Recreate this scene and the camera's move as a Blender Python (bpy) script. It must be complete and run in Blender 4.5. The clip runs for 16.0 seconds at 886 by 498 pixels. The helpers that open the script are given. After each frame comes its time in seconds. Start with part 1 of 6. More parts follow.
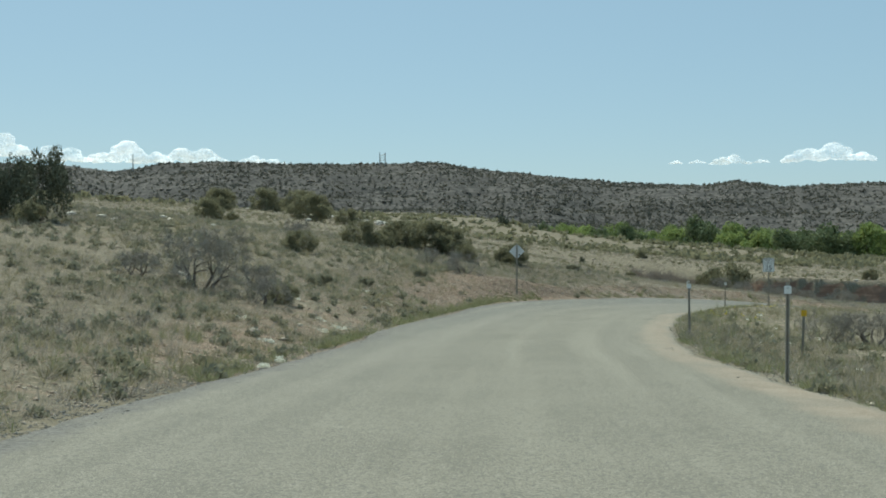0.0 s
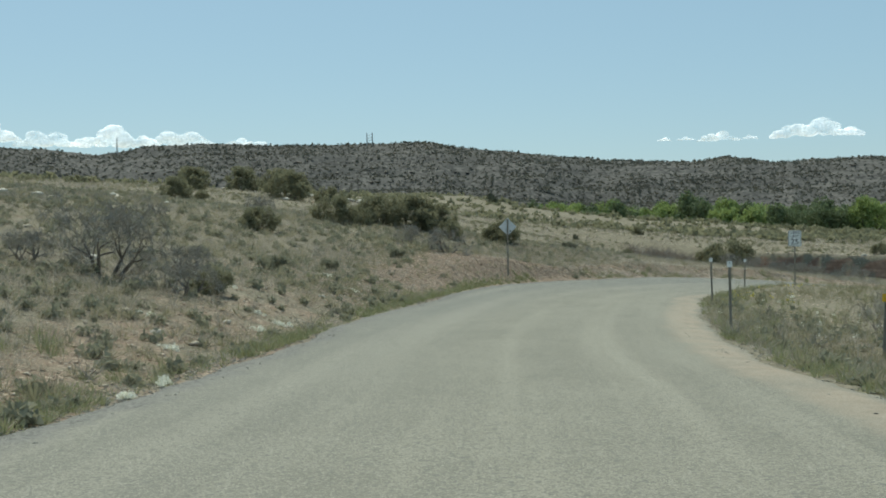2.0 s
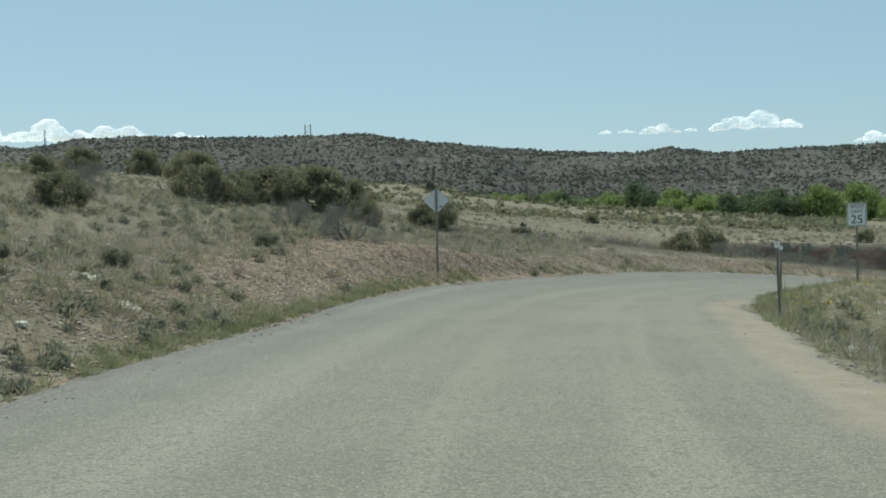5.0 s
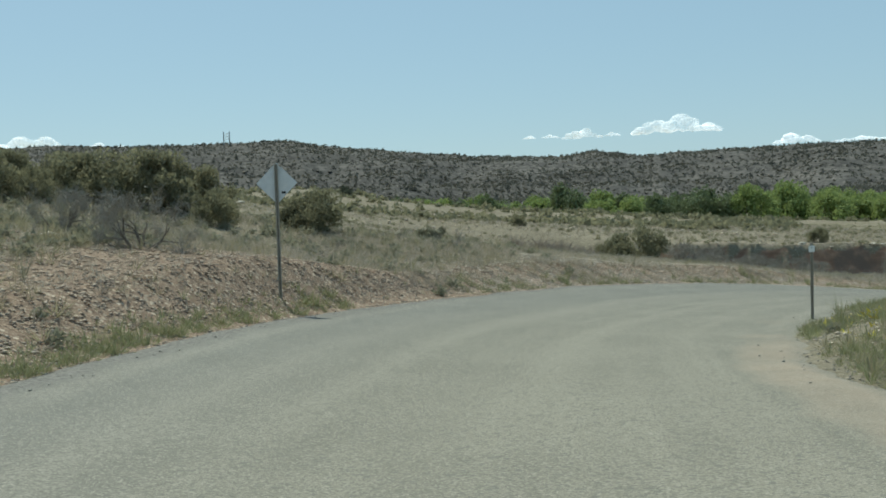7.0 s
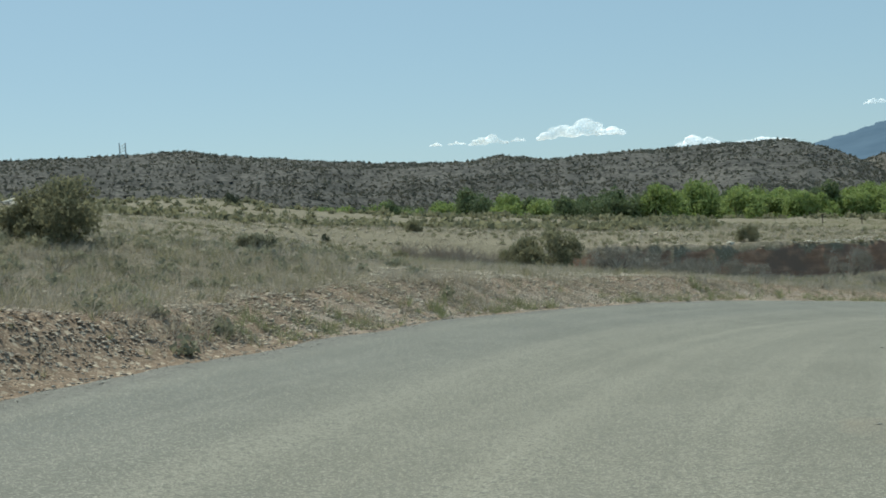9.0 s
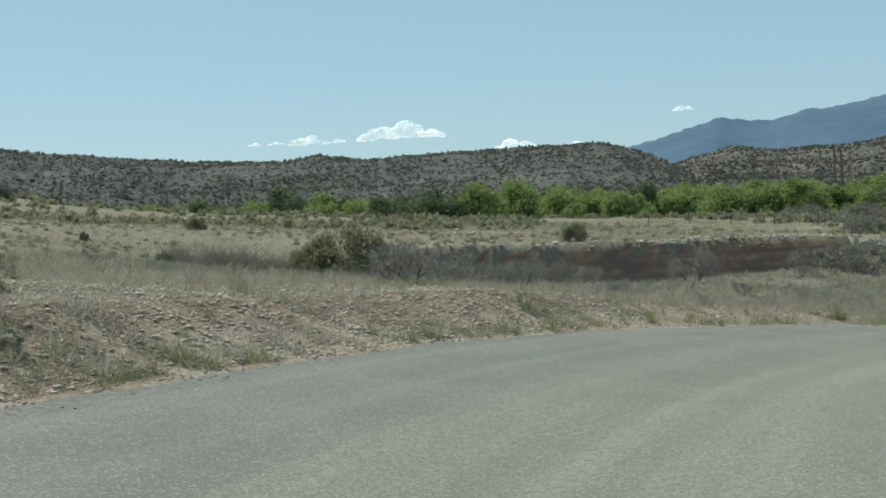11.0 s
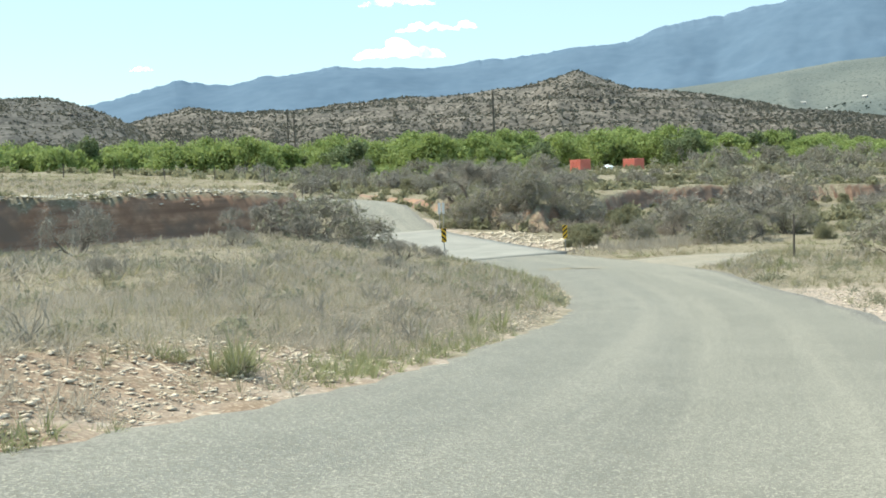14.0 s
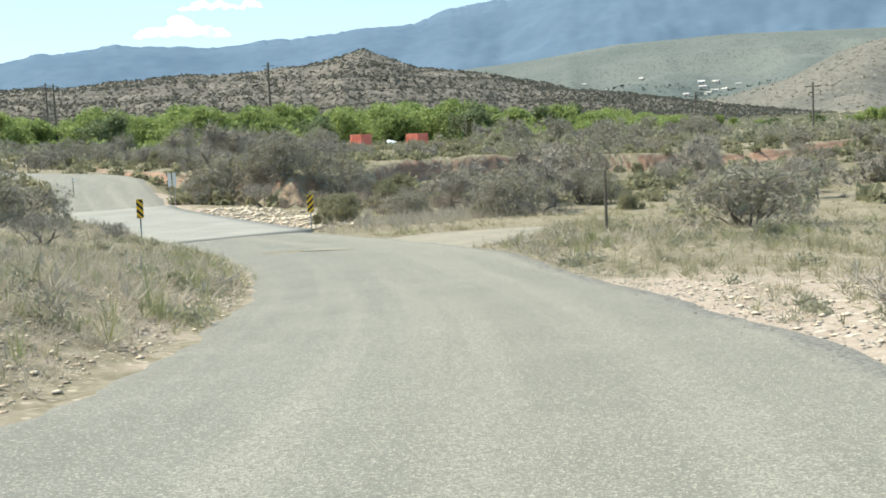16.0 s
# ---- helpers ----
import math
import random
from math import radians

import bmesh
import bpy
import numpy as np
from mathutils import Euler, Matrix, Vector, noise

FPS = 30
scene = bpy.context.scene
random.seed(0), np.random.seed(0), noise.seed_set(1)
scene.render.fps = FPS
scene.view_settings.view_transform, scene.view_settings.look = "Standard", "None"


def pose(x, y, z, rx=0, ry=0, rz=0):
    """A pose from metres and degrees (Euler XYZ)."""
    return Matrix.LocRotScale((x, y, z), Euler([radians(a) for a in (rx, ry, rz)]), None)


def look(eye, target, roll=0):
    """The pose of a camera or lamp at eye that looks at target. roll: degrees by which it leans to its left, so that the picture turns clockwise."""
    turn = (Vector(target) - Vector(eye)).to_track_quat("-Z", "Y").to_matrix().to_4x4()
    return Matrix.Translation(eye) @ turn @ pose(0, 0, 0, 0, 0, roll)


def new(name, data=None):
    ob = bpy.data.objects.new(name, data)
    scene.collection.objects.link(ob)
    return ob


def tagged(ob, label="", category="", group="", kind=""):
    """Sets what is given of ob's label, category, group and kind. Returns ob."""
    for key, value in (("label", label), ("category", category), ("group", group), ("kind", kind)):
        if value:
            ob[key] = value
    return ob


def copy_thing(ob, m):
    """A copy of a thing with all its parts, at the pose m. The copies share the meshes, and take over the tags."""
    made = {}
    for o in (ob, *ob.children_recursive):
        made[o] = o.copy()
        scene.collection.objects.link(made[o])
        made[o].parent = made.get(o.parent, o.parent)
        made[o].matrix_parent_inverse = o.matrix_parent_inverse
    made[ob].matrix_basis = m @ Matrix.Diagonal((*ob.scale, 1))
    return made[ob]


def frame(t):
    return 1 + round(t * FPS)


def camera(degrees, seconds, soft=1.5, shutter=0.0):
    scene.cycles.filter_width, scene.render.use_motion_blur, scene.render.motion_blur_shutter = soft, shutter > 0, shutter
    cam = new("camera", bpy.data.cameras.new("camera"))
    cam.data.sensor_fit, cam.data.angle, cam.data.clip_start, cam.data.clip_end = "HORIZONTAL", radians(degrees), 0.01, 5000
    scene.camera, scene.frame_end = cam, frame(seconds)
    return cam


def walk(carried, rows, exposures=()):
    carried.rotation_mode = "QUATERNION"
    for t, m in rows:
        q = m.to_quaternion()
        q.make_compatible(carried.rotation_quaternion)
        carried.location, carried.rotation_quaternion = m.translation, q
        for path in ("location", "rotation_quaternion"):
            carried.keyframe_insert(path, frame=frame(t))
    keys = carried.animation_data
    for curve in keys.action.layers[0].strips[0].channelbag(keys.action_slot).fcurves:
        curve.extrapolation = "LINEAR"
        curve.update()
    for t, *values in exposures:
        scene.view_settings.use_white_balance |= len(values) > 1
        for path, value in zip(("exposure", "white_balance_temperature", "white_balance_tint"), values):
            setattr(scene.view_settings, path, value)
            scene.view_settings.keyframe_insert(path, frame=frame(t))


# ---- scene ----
cam = camera(40.6, 16.0, soft=1.75)
# seconds, place in metres, yaw, pitch, roll in degrees
ROWS = [
    (0.0, -0.000, 0.000, 1.600, 0.00, -0.00, 0.00),
    (0.5, 0.089, 1.862, 1.570, -0.05, -0.17, 0.12),
    (1.0, 0.187, 3.770, 1.523, -0.14, -0.32, 0.39),
    (1.5, 0.294, 5.840, 1.463, -0.32, -0.78, 0.68),
    (2.0, 0.444, 8.152, 1.390, -0.50, -0.94, 0.77),
    (2.5, 0.630, 10.845, 1.285, -0.72, -1.07, 0.79),
    (3.0, 0.839, 13.732, 1.172, -1.05, -1.27, 0.76),
    (5.5, 2.565, 30.567, 0.662, -4.02, -1.26, 1.32),
    (6.0, 3.161, 34.163, 0.590, -4.86, -1.24, 1.53),
    (6.5, 3.819, 37.726, 0.506, -5.74, -1.16, 1.83),
    (7.0, 4.562, 41.432, 0.428, -6.78, -1.03, 2.08),
    (7.5, 5.408, 45.113, 0.348, -7.44, -0.96, 2.36),
    (8.0, 6.392, 48.752, 0.306, -8.81, -0.88, 2.71),
    (10.5, 12.505, 66.192, -0.175, -16.49, -1.09, 3.66),
    (11.0, 14.020, 69.457, -0.281, -19.70, -1.28, 3.29),
    (11.5, 15.783, 72.747, -0.402, -22.72, -1.59, 3.18),
    (12.0, 17.722, 75.822, -0.539, -26.84, -1.90, 3.10),
    (12.5, 19.900, 78.654, -0.704, -32.78, -2.44, 2.99),
    (13.0, 22.395, 81.385, -0.918, -37.15, -2.89, 2.81),
    (13.5, 25.137, 84.084, -1.181, -40.22, -3.40, 2.78),
    (14.0, 28.110, 86.609, -1.488, -45.10, -4.26, 2.27),
    (14.5, 31.352, 88.884, -1.848, -50.46, -5.10, 1.96),
    (15.0, 34.718, 90.954, -2.255, -52.69, -5.45, 2.16),
    (15.5, 38.164, 92.981, -2.672, -54.49, -5.53, 2.36),
    (16.0, 41.786, 95.126, -3.065, -55.11, -5.52, 2.36),
]
walk(cam, [(t, pose(x, y, z, 90 + pitch, roll, yaw)) for t, x, y, z, yaw, pitch, roll in ROWS],
     exposures=[(0.0, 0.03, 6600, -4), (8.0, 0.03, 6600, -4), (11.0, 0.1, 6600, -4), (12.5, 0.28, 6650, -2), (13.0, 0.40, 6700, -1), (13.5, 0.64, 6800, -1), (14.5, 1.13, 7000, 1), (15, 1.06, 7000, 1), (16.0, 0.99, 7000, 3)])

# ---------------------------------------------------------------- light
SUN_AZ, SUN_EL = -20.0, 57.0
world = bpy.data.worlds.new("sky")
scene.world = world
world.use_nodes = True
wn, wl = world.node_tree.nodes, world.node_tree.links
sky = wn.new("ShaderNodeTexSky")
sky.sky_type = "NISHITA"
sky.sun_disc = False
sky.sun_elevation, sky.sun_rotation = radians(SUN_EL), radians(SUN_AZ)
sky.altitude, sky.air_density, sky.dust_density, sky.ozone_density = 1000, 1.0, 1.2, 1.0
wn["Background"].inputs["Strength"].default_value = 0.1
haze = wn.new("ShaderNodeMix")
haze.data_type = "RGBA"
haze.inputs["Factor"].default_value = 0.6
haze.inputs["B"].default_value = (3.42, 5.06, 6.82, 1)
wl.new(sky.outputs[0], haze.inputs["A"])
wl.new(haze.outputs["Result"], wn["Background"].inputs["Color"])
sun_data = bpy.data.lights.new("sun", "SUN")
sun_data.energy, sun_data.angle, sun_data.color = 3.8, radians(0.6), (1.0, 0.95, 0.87)
sun = new("sun", sun_data)
_a, _e = radians(SUN_AZ), radians(SUN_EL)
sun.matrix_basis = look((math.sin(_a) * math.cos(_e) * 100, math.cos(_a) * math.cos(_e) * 100, math.sin(_e) * 100), (0, 0, 0))


# ---------------------------------------------------------------- materials
def material(name, low, high, scale=2.0, fine=30.0, rough=0.9, bump=0.3, bump_scale=40.0, metal=0.0, island=0.0, translucent=0.0, spec=0.3, obj=False):
    """Two-scale noise between two colours, with fine relief. island: how much single pieces differ."""
    m = bpy.data.materials.new(name)
    m.use_nodes = True
    n, l = m.node_tree.nodes, m.node_tree.links
    b = n["Principled BSDF"]
    geo = n.new("ShaderNodeNewGeometry")
    big, small, mix = n.new("ShaderNodeTexNoise"), n.new("ShaderNodeTexNoise"), n.new("ShaderNodeMix")
    src = geo.outputs["Position"]
    if obj:
        src = n.new("ShaderNodeTexCoord").outputs["Object"]
    for node, sc in ((big, scale), (small, fine)):
        node.inputs["Scale"].default_value, node.inputs["Detail"].default_value = sc, 4
        l.new(src, node.inputs["Vector"])
    add = n.new("ShaderNodeMath")
    add.operation = "ADD"
    l.new(big.outputs["Fac"], add.inputs[0])
    l.new(small.outputs["Fac"], add.inputs[1])
    fac = add.outputs[0]
    if island:
        sc = n.new("ShaderNodeMath")
        sc.operation = "MULTIPLY_ADD"
        l.new(geo.outputs["Random Per Island"], sc.inputs[0])
        sc.inputs[1].default_value = island
        l.new(fac, sc.inputs[2])
        fac = sc.outputs[0]
    rng = n.new("ShaderNodeMapRange")
    rng.inputs["From Min"].default_value, rng.inputs["From Max"].default_value = 0.7, 1.3 + island
    l.new(fac, rng.inputs["Value"])
    mix.data_type = "RGBA"
    l.new(rng.outputs[0], mix.inputs["Factor"])
    mix.inputs["A"].default_value, mix.inputs["B"].default_value = (*low, 1), (*high, 1)
    l.new(mix.outputs["Result"], b.inputs["Base Color"])
    b.inputs["Roughness"].default_value, b.inputs["Metallic"].default_value = rough, metal
    b.inputs["Specular IOR Level"].default_value = spec
    if bump:
        bm_, tex = n.new("ShaderNodeBump"), n.new("ShaderNodeTexNoise")
        tex.inputs["Scale"].default_value, tex.inputs["Detail"].default_value = bump_scale, 5
        l.new(src, tex.inputs["Vector"])
        l.new(tex.outputs["Fac"], bm_.inputs["Height"])
        bm_.inputs["Strength"].default_value, bm_.inputs["Distance"].default_value = bump, 0.05
        l.new(bm_.outputs[0], b.inputs["Normal"])
    if translucent:
        tr, ms = n.new("ShaderNodeBsdfTranslucent"), n.new("ShaderNodeMixShader")
        l.new(mix.outputs["Result"], tr.inputs["Color"])
        ms.inputs[0].default_value = translucent
        l.new(b.outputs[0], ms.inputs[1])
        l.new(tr.outputs[0], ms.inputs[2])
        l.new(ms.outputs[0], n["Material Output"].inputs["Surface"])
    return m


def ground_material():
    """Dry grassland over stony soil; bare: graded soil, red: iron-red earth of the cut banks, pale: limestone gravel."""
    m = bpy.data.materials.new("ground")
    m.use_nodes = True
    n, l = m.node_tree.nodes, m.node_tree.links
    b = n["Principled BSDF"]
    b.inputs["Roughness"].default_value, b.inputs["Specular IOR Level"].default_value = 0.95, 0.15
    pos = n.new("ShaderNodeNewGeometry").outputs["Position"]

    def tex(scale, detail=5, rough=0.6):
        t = n.new("ShaderNodeTexNoise")
        t.inputs["Scale"].default_value, t.inputs["Detail"].default_value, t.inputs["Roughness"].default_value = scale, detail, rough
        l.new(pos, t.inputs["Vector"])
        return t.outputs["Fac"]

    def ramp(fac, lo, hi, a, c):
        r = n.new("ShaderNodeMapRange")
        r.inputs["From Min"].default_value, r.inputs["From Max"].default_value = lo, hi
        l.new(fac, r.inputs["Value"])
        return blend(r.outputs[0], a, c)

    def blend(fac, a, c):
        x = n.new("ShaderNodeMix")
        x.data_type = "RGBA"
        l.new(fac, x.inputs["Factor"])
        for key, v in (("A", a), ("B", c)):
            if isinstance(v, tuple):
                x.inputs[key].default_value = (*v, 1)
            else:
                l.new(v, x.inputs[key])
        return x.outputs["Result"]

    def attr(name):
        a = n.new("ShaderNodeAttribute")
        a.attribute_name = name
        return a.outputs["Fac"]

    def mask(name, soft):
        """The attribute with a ragged border."""
        s, r = n.new("ShaderNodeMath"), n.new("ShaderNodeMapRange")
        s.operation = "ADD"
        l.new(attr(name), s.inputs[0])
        l.new(tex(0.9, 6), s.inputs[1])
        r.inputs["From Min"].default_value, r.inputs["From Max"].default_value = 0.95 - soft, 0.95 + soft
        l.new(s.outputs[0], r.inputs["Value"])
        return r.outputs[0]

    def pebbles(col, scale, share, stone):
        """Small stones of one size lying in the earth: a share of the cells, each with its own tint."""
        v, sep = n.new("ShaderNodeTexVoronoi"), n.new("ShaderNodeSeparateColor")
        v.inputs["Scale"].default_value = scale
        l.new(pos, v.inputs["Vector"])
        l.new(v.outputs["Color"], sep.inputs[0])
        tint = ramp(sep.outputs[1], 0.0, 1.0, tuple(c * 0.55 for c in stone), stone)
        hit, near, both = n.new("ShaderNodeMath"), n.new("ShaderNodeMath"), n.new("ShaderNodeMath")
        hit.operation, near.operation, both.operation = "LESS_THAN", "LESS_THAN", "MULTIPLY"
        hit.inputs[1].default_value, near.inputs[1].default_value = share, 0.42
        l.new(sep.outputs[0], hit.inputs[0])
        l.new(v.outputs["Distance"], near.inputs[0])
        l.new(hit.outputs[0], both.inputs[0])
        l.new(near.outputs[0], both.inputs[1])
        return blend(both.outputs[0], col, tint)

    bed = n.new("ShaderNodeVectorMath")
    bed.operation = "MULTIPLY"
    bed.inputs[1].default_value = (0.12, 0.12, 2.2)
    l.new(pos, bed.inputs[0])
    beds = n.new("ShaderNodeTexNoise")
    beds.inputs["Scale"].default_value, beds.inputs["Detail"].default_value = 1.0, 5
    l.new(bed.outputs[0], beds.inputs["Vector"])

    grass = ramp(tex(0.35), 0.4, 0.62, (0.208, 0.182, 0.132), (0.292, 0.256, 0.194))
    grass = ramp(tex(6.0), 0.42, 0.62, (0.165, 0.145, 0.100), grass)
    grass = pebbles(grass, 9.0, 0.16, (0.42, 0.36, 0.28))
    soil = ramp(tex(3.0), 0.35, 0.65, (0.245, 0.170, 0.120), (0.385, 0.288, 0.212))
    soil = ramp(tex(14.0), 0.44, 0.66, (0.190, 0.136, 0.098), soil)
    soil = pebbles(pebbles(soil, 26.0, 0.45, (0.46, 0.365, 0.275)), 10.0, 0.34, (0.54, 0.45, 0.35))
    red = ramp(tex(1.2), 0.35, 0.65, (0.235, 0.138, 0.094), (0.395, 0.252, 0.176))
    red = ramp(beds.outputs["Fac"], 0.34, 0.62, (0.185, 0.112, 0.080), red)
    red = ramp(tex(0.35), 0.50, 0.64, red, (0.175, 0.125, 0.098))
    pale = ramp(tex(9.0), 0.35, 0.65, (0.282, 0.226, 0.184), (0.375, 0.312, 0.260))
    pale = pebbles(pebbles(pale, 20.0, 0.4, (0.50, 0.435, 0.365)), 6.0, 0.18, (0.54, 0.485, 0.415))
    col = ramp(tex(0.8), 0.62, 0.74, grass, soil)
    col = blend(mask("bare", 0.12), col, soil)
    col = blend(mask("pale", 0.12), col, pale)
    col = blend(mask("red", 0.10), col, red)
    l.new(col, b.inputs["Base Color"])
    bp = n.new("ShaderNodeBump")
    bp.inputs["Strength"].default_value, bp.inputs["Distance"].default_value = 0.5, 0.06
    l.new(tex(9.0, 8, 0.7), bp.inputs["Height"])
    l.new(bp.outputs[0], b.inputs["Normal"])
    return m


def road_material():
    """Oiled gravel: grey-green chippings, pale wheel lines, dust along the borders (lane: 0 at one border, 1 at the other)."""
    m = bpy.data.materials.new("road_gravel")
    m.use_nodes = True
    n, l = m.node_tree.nodes, m.node_tree.links
    b = n["Principled BSDF"]
    b.inputs["Roughness"].default_value, b.inputs["Specular IOR Level"].default_value = 0.85, 0.25
    pos = n.new("ShaderNodeNewGeometry").outputs["Position"]
    uv = n.new("ShaderNodeUVMap").outputs[0]
    sep = n.new("ShaderNodeSeparateXYZ")
    l.new(uv, sep.inputs[0])
    sc = n.new("ShaderNodeVectorMath")
    sc.operation = "MULTIPLY"
    sc.inputs[1].default_value = (1.1, 0.025, 1)
    l.new(uv, sc.inputs[0])
    streak = n.new("ShaderNodeTexNoise")
    streak.inputs["Scale"].default_value, streak.inputs["Detail"].default_value = 1.0, 4
    l.new(sc.outputs[0], streak.inputs["Vector"])

    def noise_(scale, detail=4):
        t = n.new("ShaderNodeTexNoise")
        t.inputs["Scale"].default_value, t.inputs["Detail"].default_value = scale, detail
        l.new(pos, t.inputs["Vector"])
        return t.outputs["Fac"]

    def ramp(fac, lo, hi, a, c):
        r, x = n.new("ShaderNodeMapRange"), n.new("ShaderNodeMix")
        r.inputs["From Min"].default_value, r.inputs["From Max"].default_value = lo, hi
        l.new(fac, r.inputs["Value"])
        x.data_type = "RGBA"
        l.new(r.outputs[0], x.inputs["Factor"])
        for key, v in (("A", a), ("B", c)):
            if isinstance(v, tuple):
                x.inputs[key].default_value = (*v, 1)
            else:
                l.new(v, x.inputs[key])
        return x.outputs["Result"]

    vor = n.new("ShaderNodeTexVoronoi")
    vor.inputs["Scale"].default_value = 74.0
    l.new(pos, vor.inputs["Vector"])
    chips = n.new("ShaderNodeSeparateColor")
    l.new(vor.outputs["Color"], chips.inputs[0])
    base = ramp(noise_(0.5), 0.35, 0.65, (0.218, 0.203, 0.158), (0.270, 0.251, 0.197))
    base = ramp(streak.outputs["Fac"], 0.46, 0.68, base, (0.325, 0.300, 0.236))
    seal = n.new("ShaderNodeAttribute")
    seal.attribute_name = "seal"
    grey = ramp(noise_(0.7), 0.35, 0.65, (0.148, 0.150, 0.138), (0.192, 0.192, 0.174))
    grey = ramp(streak.outputs["Fac"], 0.46, 0.68, grey, (0.248, 0.240, 0.210))
    base = ramp(seal.outputs["Fac"], 0.0, 1.0, base, grey)
    dark = ramp(chips.outputs[0], 0.0, 0.6, (0.145, 0.139, 0.116), base)
    base = ramp(chips.outputs[0], 0.74, 1.0, dark, (0.355, 0.333, 0.278))
    vor2 = n.new("ShaderNodeTexVoronoi")
    vor2.inputs["Scale"].default_value = 24.0
    l.new(pos, vor2.inputs["Vector"])
    big = n.new("ShaderNodeSeparateColor")
    l.new(vor2.outputs["Color"], big.inputs[0])
    base = ramp(big.outputs[0], 0.90, 0.97, base, (0.172, 0.165, 0.140))
    edge = n.new("ShaderNodeAttribute")
    edge.attribute_name = "dust"
    ad = n.new("ShaderNodeMath")
    ad.operation = "ADD"
    l.new(edge.outputs["Fac"], ad.inputs[0])
    half = n.new("ShaderNodeMath")
    half.operation = "MULTIPLY"
    half.inputs[1].default_value = 0.55
    l.new(noise_(0.8, 5), half.inputs[0])
    l.new(half.outputs[0], ad.inputs[1])
    dirt = ramp(noise_(2.5, 5), 0.35, 0.65, (0.270, 0.214, 0.158), (0.345, 0.282, 0.216))
    dirt = ramp(chips.outputs[1], 0.55, 0.95, dirt, (0.41, 0.35, 0.275))
    base = ramp(ad.outputs[0], 0.62, 1.02, base, dirt)
    shoulder = n.new("ShaderNodeAttribute")
    shoulder.attribute_name = "chippings"
    ad2 = n.new("ShaderNodeMath")
    ad2.operation = "ADD"
    l.new(shoulder.outputs["Fac"], ad2.inputs[0])
    l.new(noise_(1.5, 5), ad2.inputs[1])
    loose = ramp(big.outputs[0], 0.1, 0.9, (0.080, 0.076, 0.068), (0.240, 0.228, 0.205))
    loose = ramp(chips.outputs[0], 0.5, 1.0, loose, (0.20, 0.192, 0.172))
    base = ramp(ad2.outputs[0], 0.88, 1.34, base, loose)
    l.new(base, b.inputs["Base Color"])
    bp = n.new("ShaderNodeBump")
    bp.inputs["Strength"].default_value, bp.inputs["Distance"].default_value = 0.5, 0.015
    l.new(vor.outputs["Distance"], bp.inputs["Height"])
    l.new(bp.outputs[0], b.inputs["Normal"])
    return m


def hill_material(name, low, high, rock, wide, beds, grain, bush):
    """A far stony hillside: earth in two tones, level beds of paler rock, and a grain of low bushes that cover a share of it."""
    m = bpy.data.materials.new(name)
    m.use_nodes = True
    n, l = m.node_tree.nodes, m.node_tree.links
    b = n["Principled BSDF"]
    b.inputs["Roughness"].default_value, b.inputs["Specular IOR Level"].default_value = 0.95, 0.1
    pos = n.new("ShaderNodeNewGeometry").outputs["Position"]

    def tex(vec, scale, detail=5):
        t = n.new("ShaderNodeTexNoise")
        t.inputs["Scale"].default_value, t.inputs["Detail"].default_value = scale, detail
        l.new(vec, t.inputs["Vector"])
        return t.outputs["Fac"]

    def ramp(fac, lo, hi, a, c):
        r, x = n.new("ShaderNodeMapRange"), n.new("ShaderNodeMix")
        r.inputs["From Min"].default_value, r.inputs["From Max"].default_value = lo, hi
        l.new(fac, r.inputs["Value"])
        x.data_type = "RGBA"
        l.new(r.outputs[0], x.inputs["Factor"])
        for key, v in (("A", a), ("B", c)):
            if isinstance(v, tuple):
                x.inputs[key].default_value = (*v, 1)
            else:
                l.new(v, x.inputs[key])
        return x.outputs["Result"]

    flat = n.new("ShaderNodeVectorMath")
    flat.operation = "MULTIPLY"
    flat.inputs[1].default_value = (0.06, 0.06, 1.0)
    l.new(pos, flat.inputs[0])
    col = ramp(tex(pos, wide), 0.36, 0.64, low, high)
    ledges = ramp(tex(flat.outputs[0], beds, 4), 0.54, 0.62, col, rock)
    col = ramp(tex(pos, grain * 0.3, 4), 0.42, 0.60, col, ledges)
    cell, sep = n.new("ShaderNodeTexVoronoi"), n.new("ShaderNodeSeparateColor")
    cell.inputs["Scale"].default_value = grain
    l.new(pos, cell.inputs["Vector"])
    l.new(cell.outputs["Color"], sep.inputs[0])
    col = ramp(sep.outputs[0], bush, bush - 0.08, col, tuple(c * 0.7 for c in low))
    col = ramp(sep.outputs[1], 0.90, 0.97, col, rock)
    l.new(col, b.inputs["Base Color"])
    return m


GROUND = ground_material()
ROAD = road_material()
CONCRETE = material("concrete", (0.205, 0.2, 0.182), (0.29, 0.28, 0.25), 0.6, 8, 0.8, 0.2, 20)
# The ridge's earth tones are greyed and lifted to imitate haze.
RIDGE = hill_material("hillside", (0.085, 0.082, 0.077), (0.126, 0.118, 0.109), (0.162, 0.151, 0.137), 0.02, 0.22, 0.50, 0.30)
LAYERED = hill_material("layered_hillside", (0.102, 0.094, 0.084), (0.150, 0.134, 0.117), (0.210, 0.190, 0.165), 0.02, 0.26, 0.50, 0.26)
# Bluish air haze is mixed into the foothills' green.
FOOTHILL = hill_material("hazy_grassy_foothill", (0.104, 0.122, 0.118), (0.140, 0.154, 0.142), (0.150, 0.158, 0.145), 0.004, 0.02, 0.30, 0.16)
BADLAND = hill_material("pale_hill", (0.112, 0.110, 0.099), (0.155, 0.146, 0.128), (0.205, 0.184, 0.160), 0.006, 0.05, 0.35, 0.22)
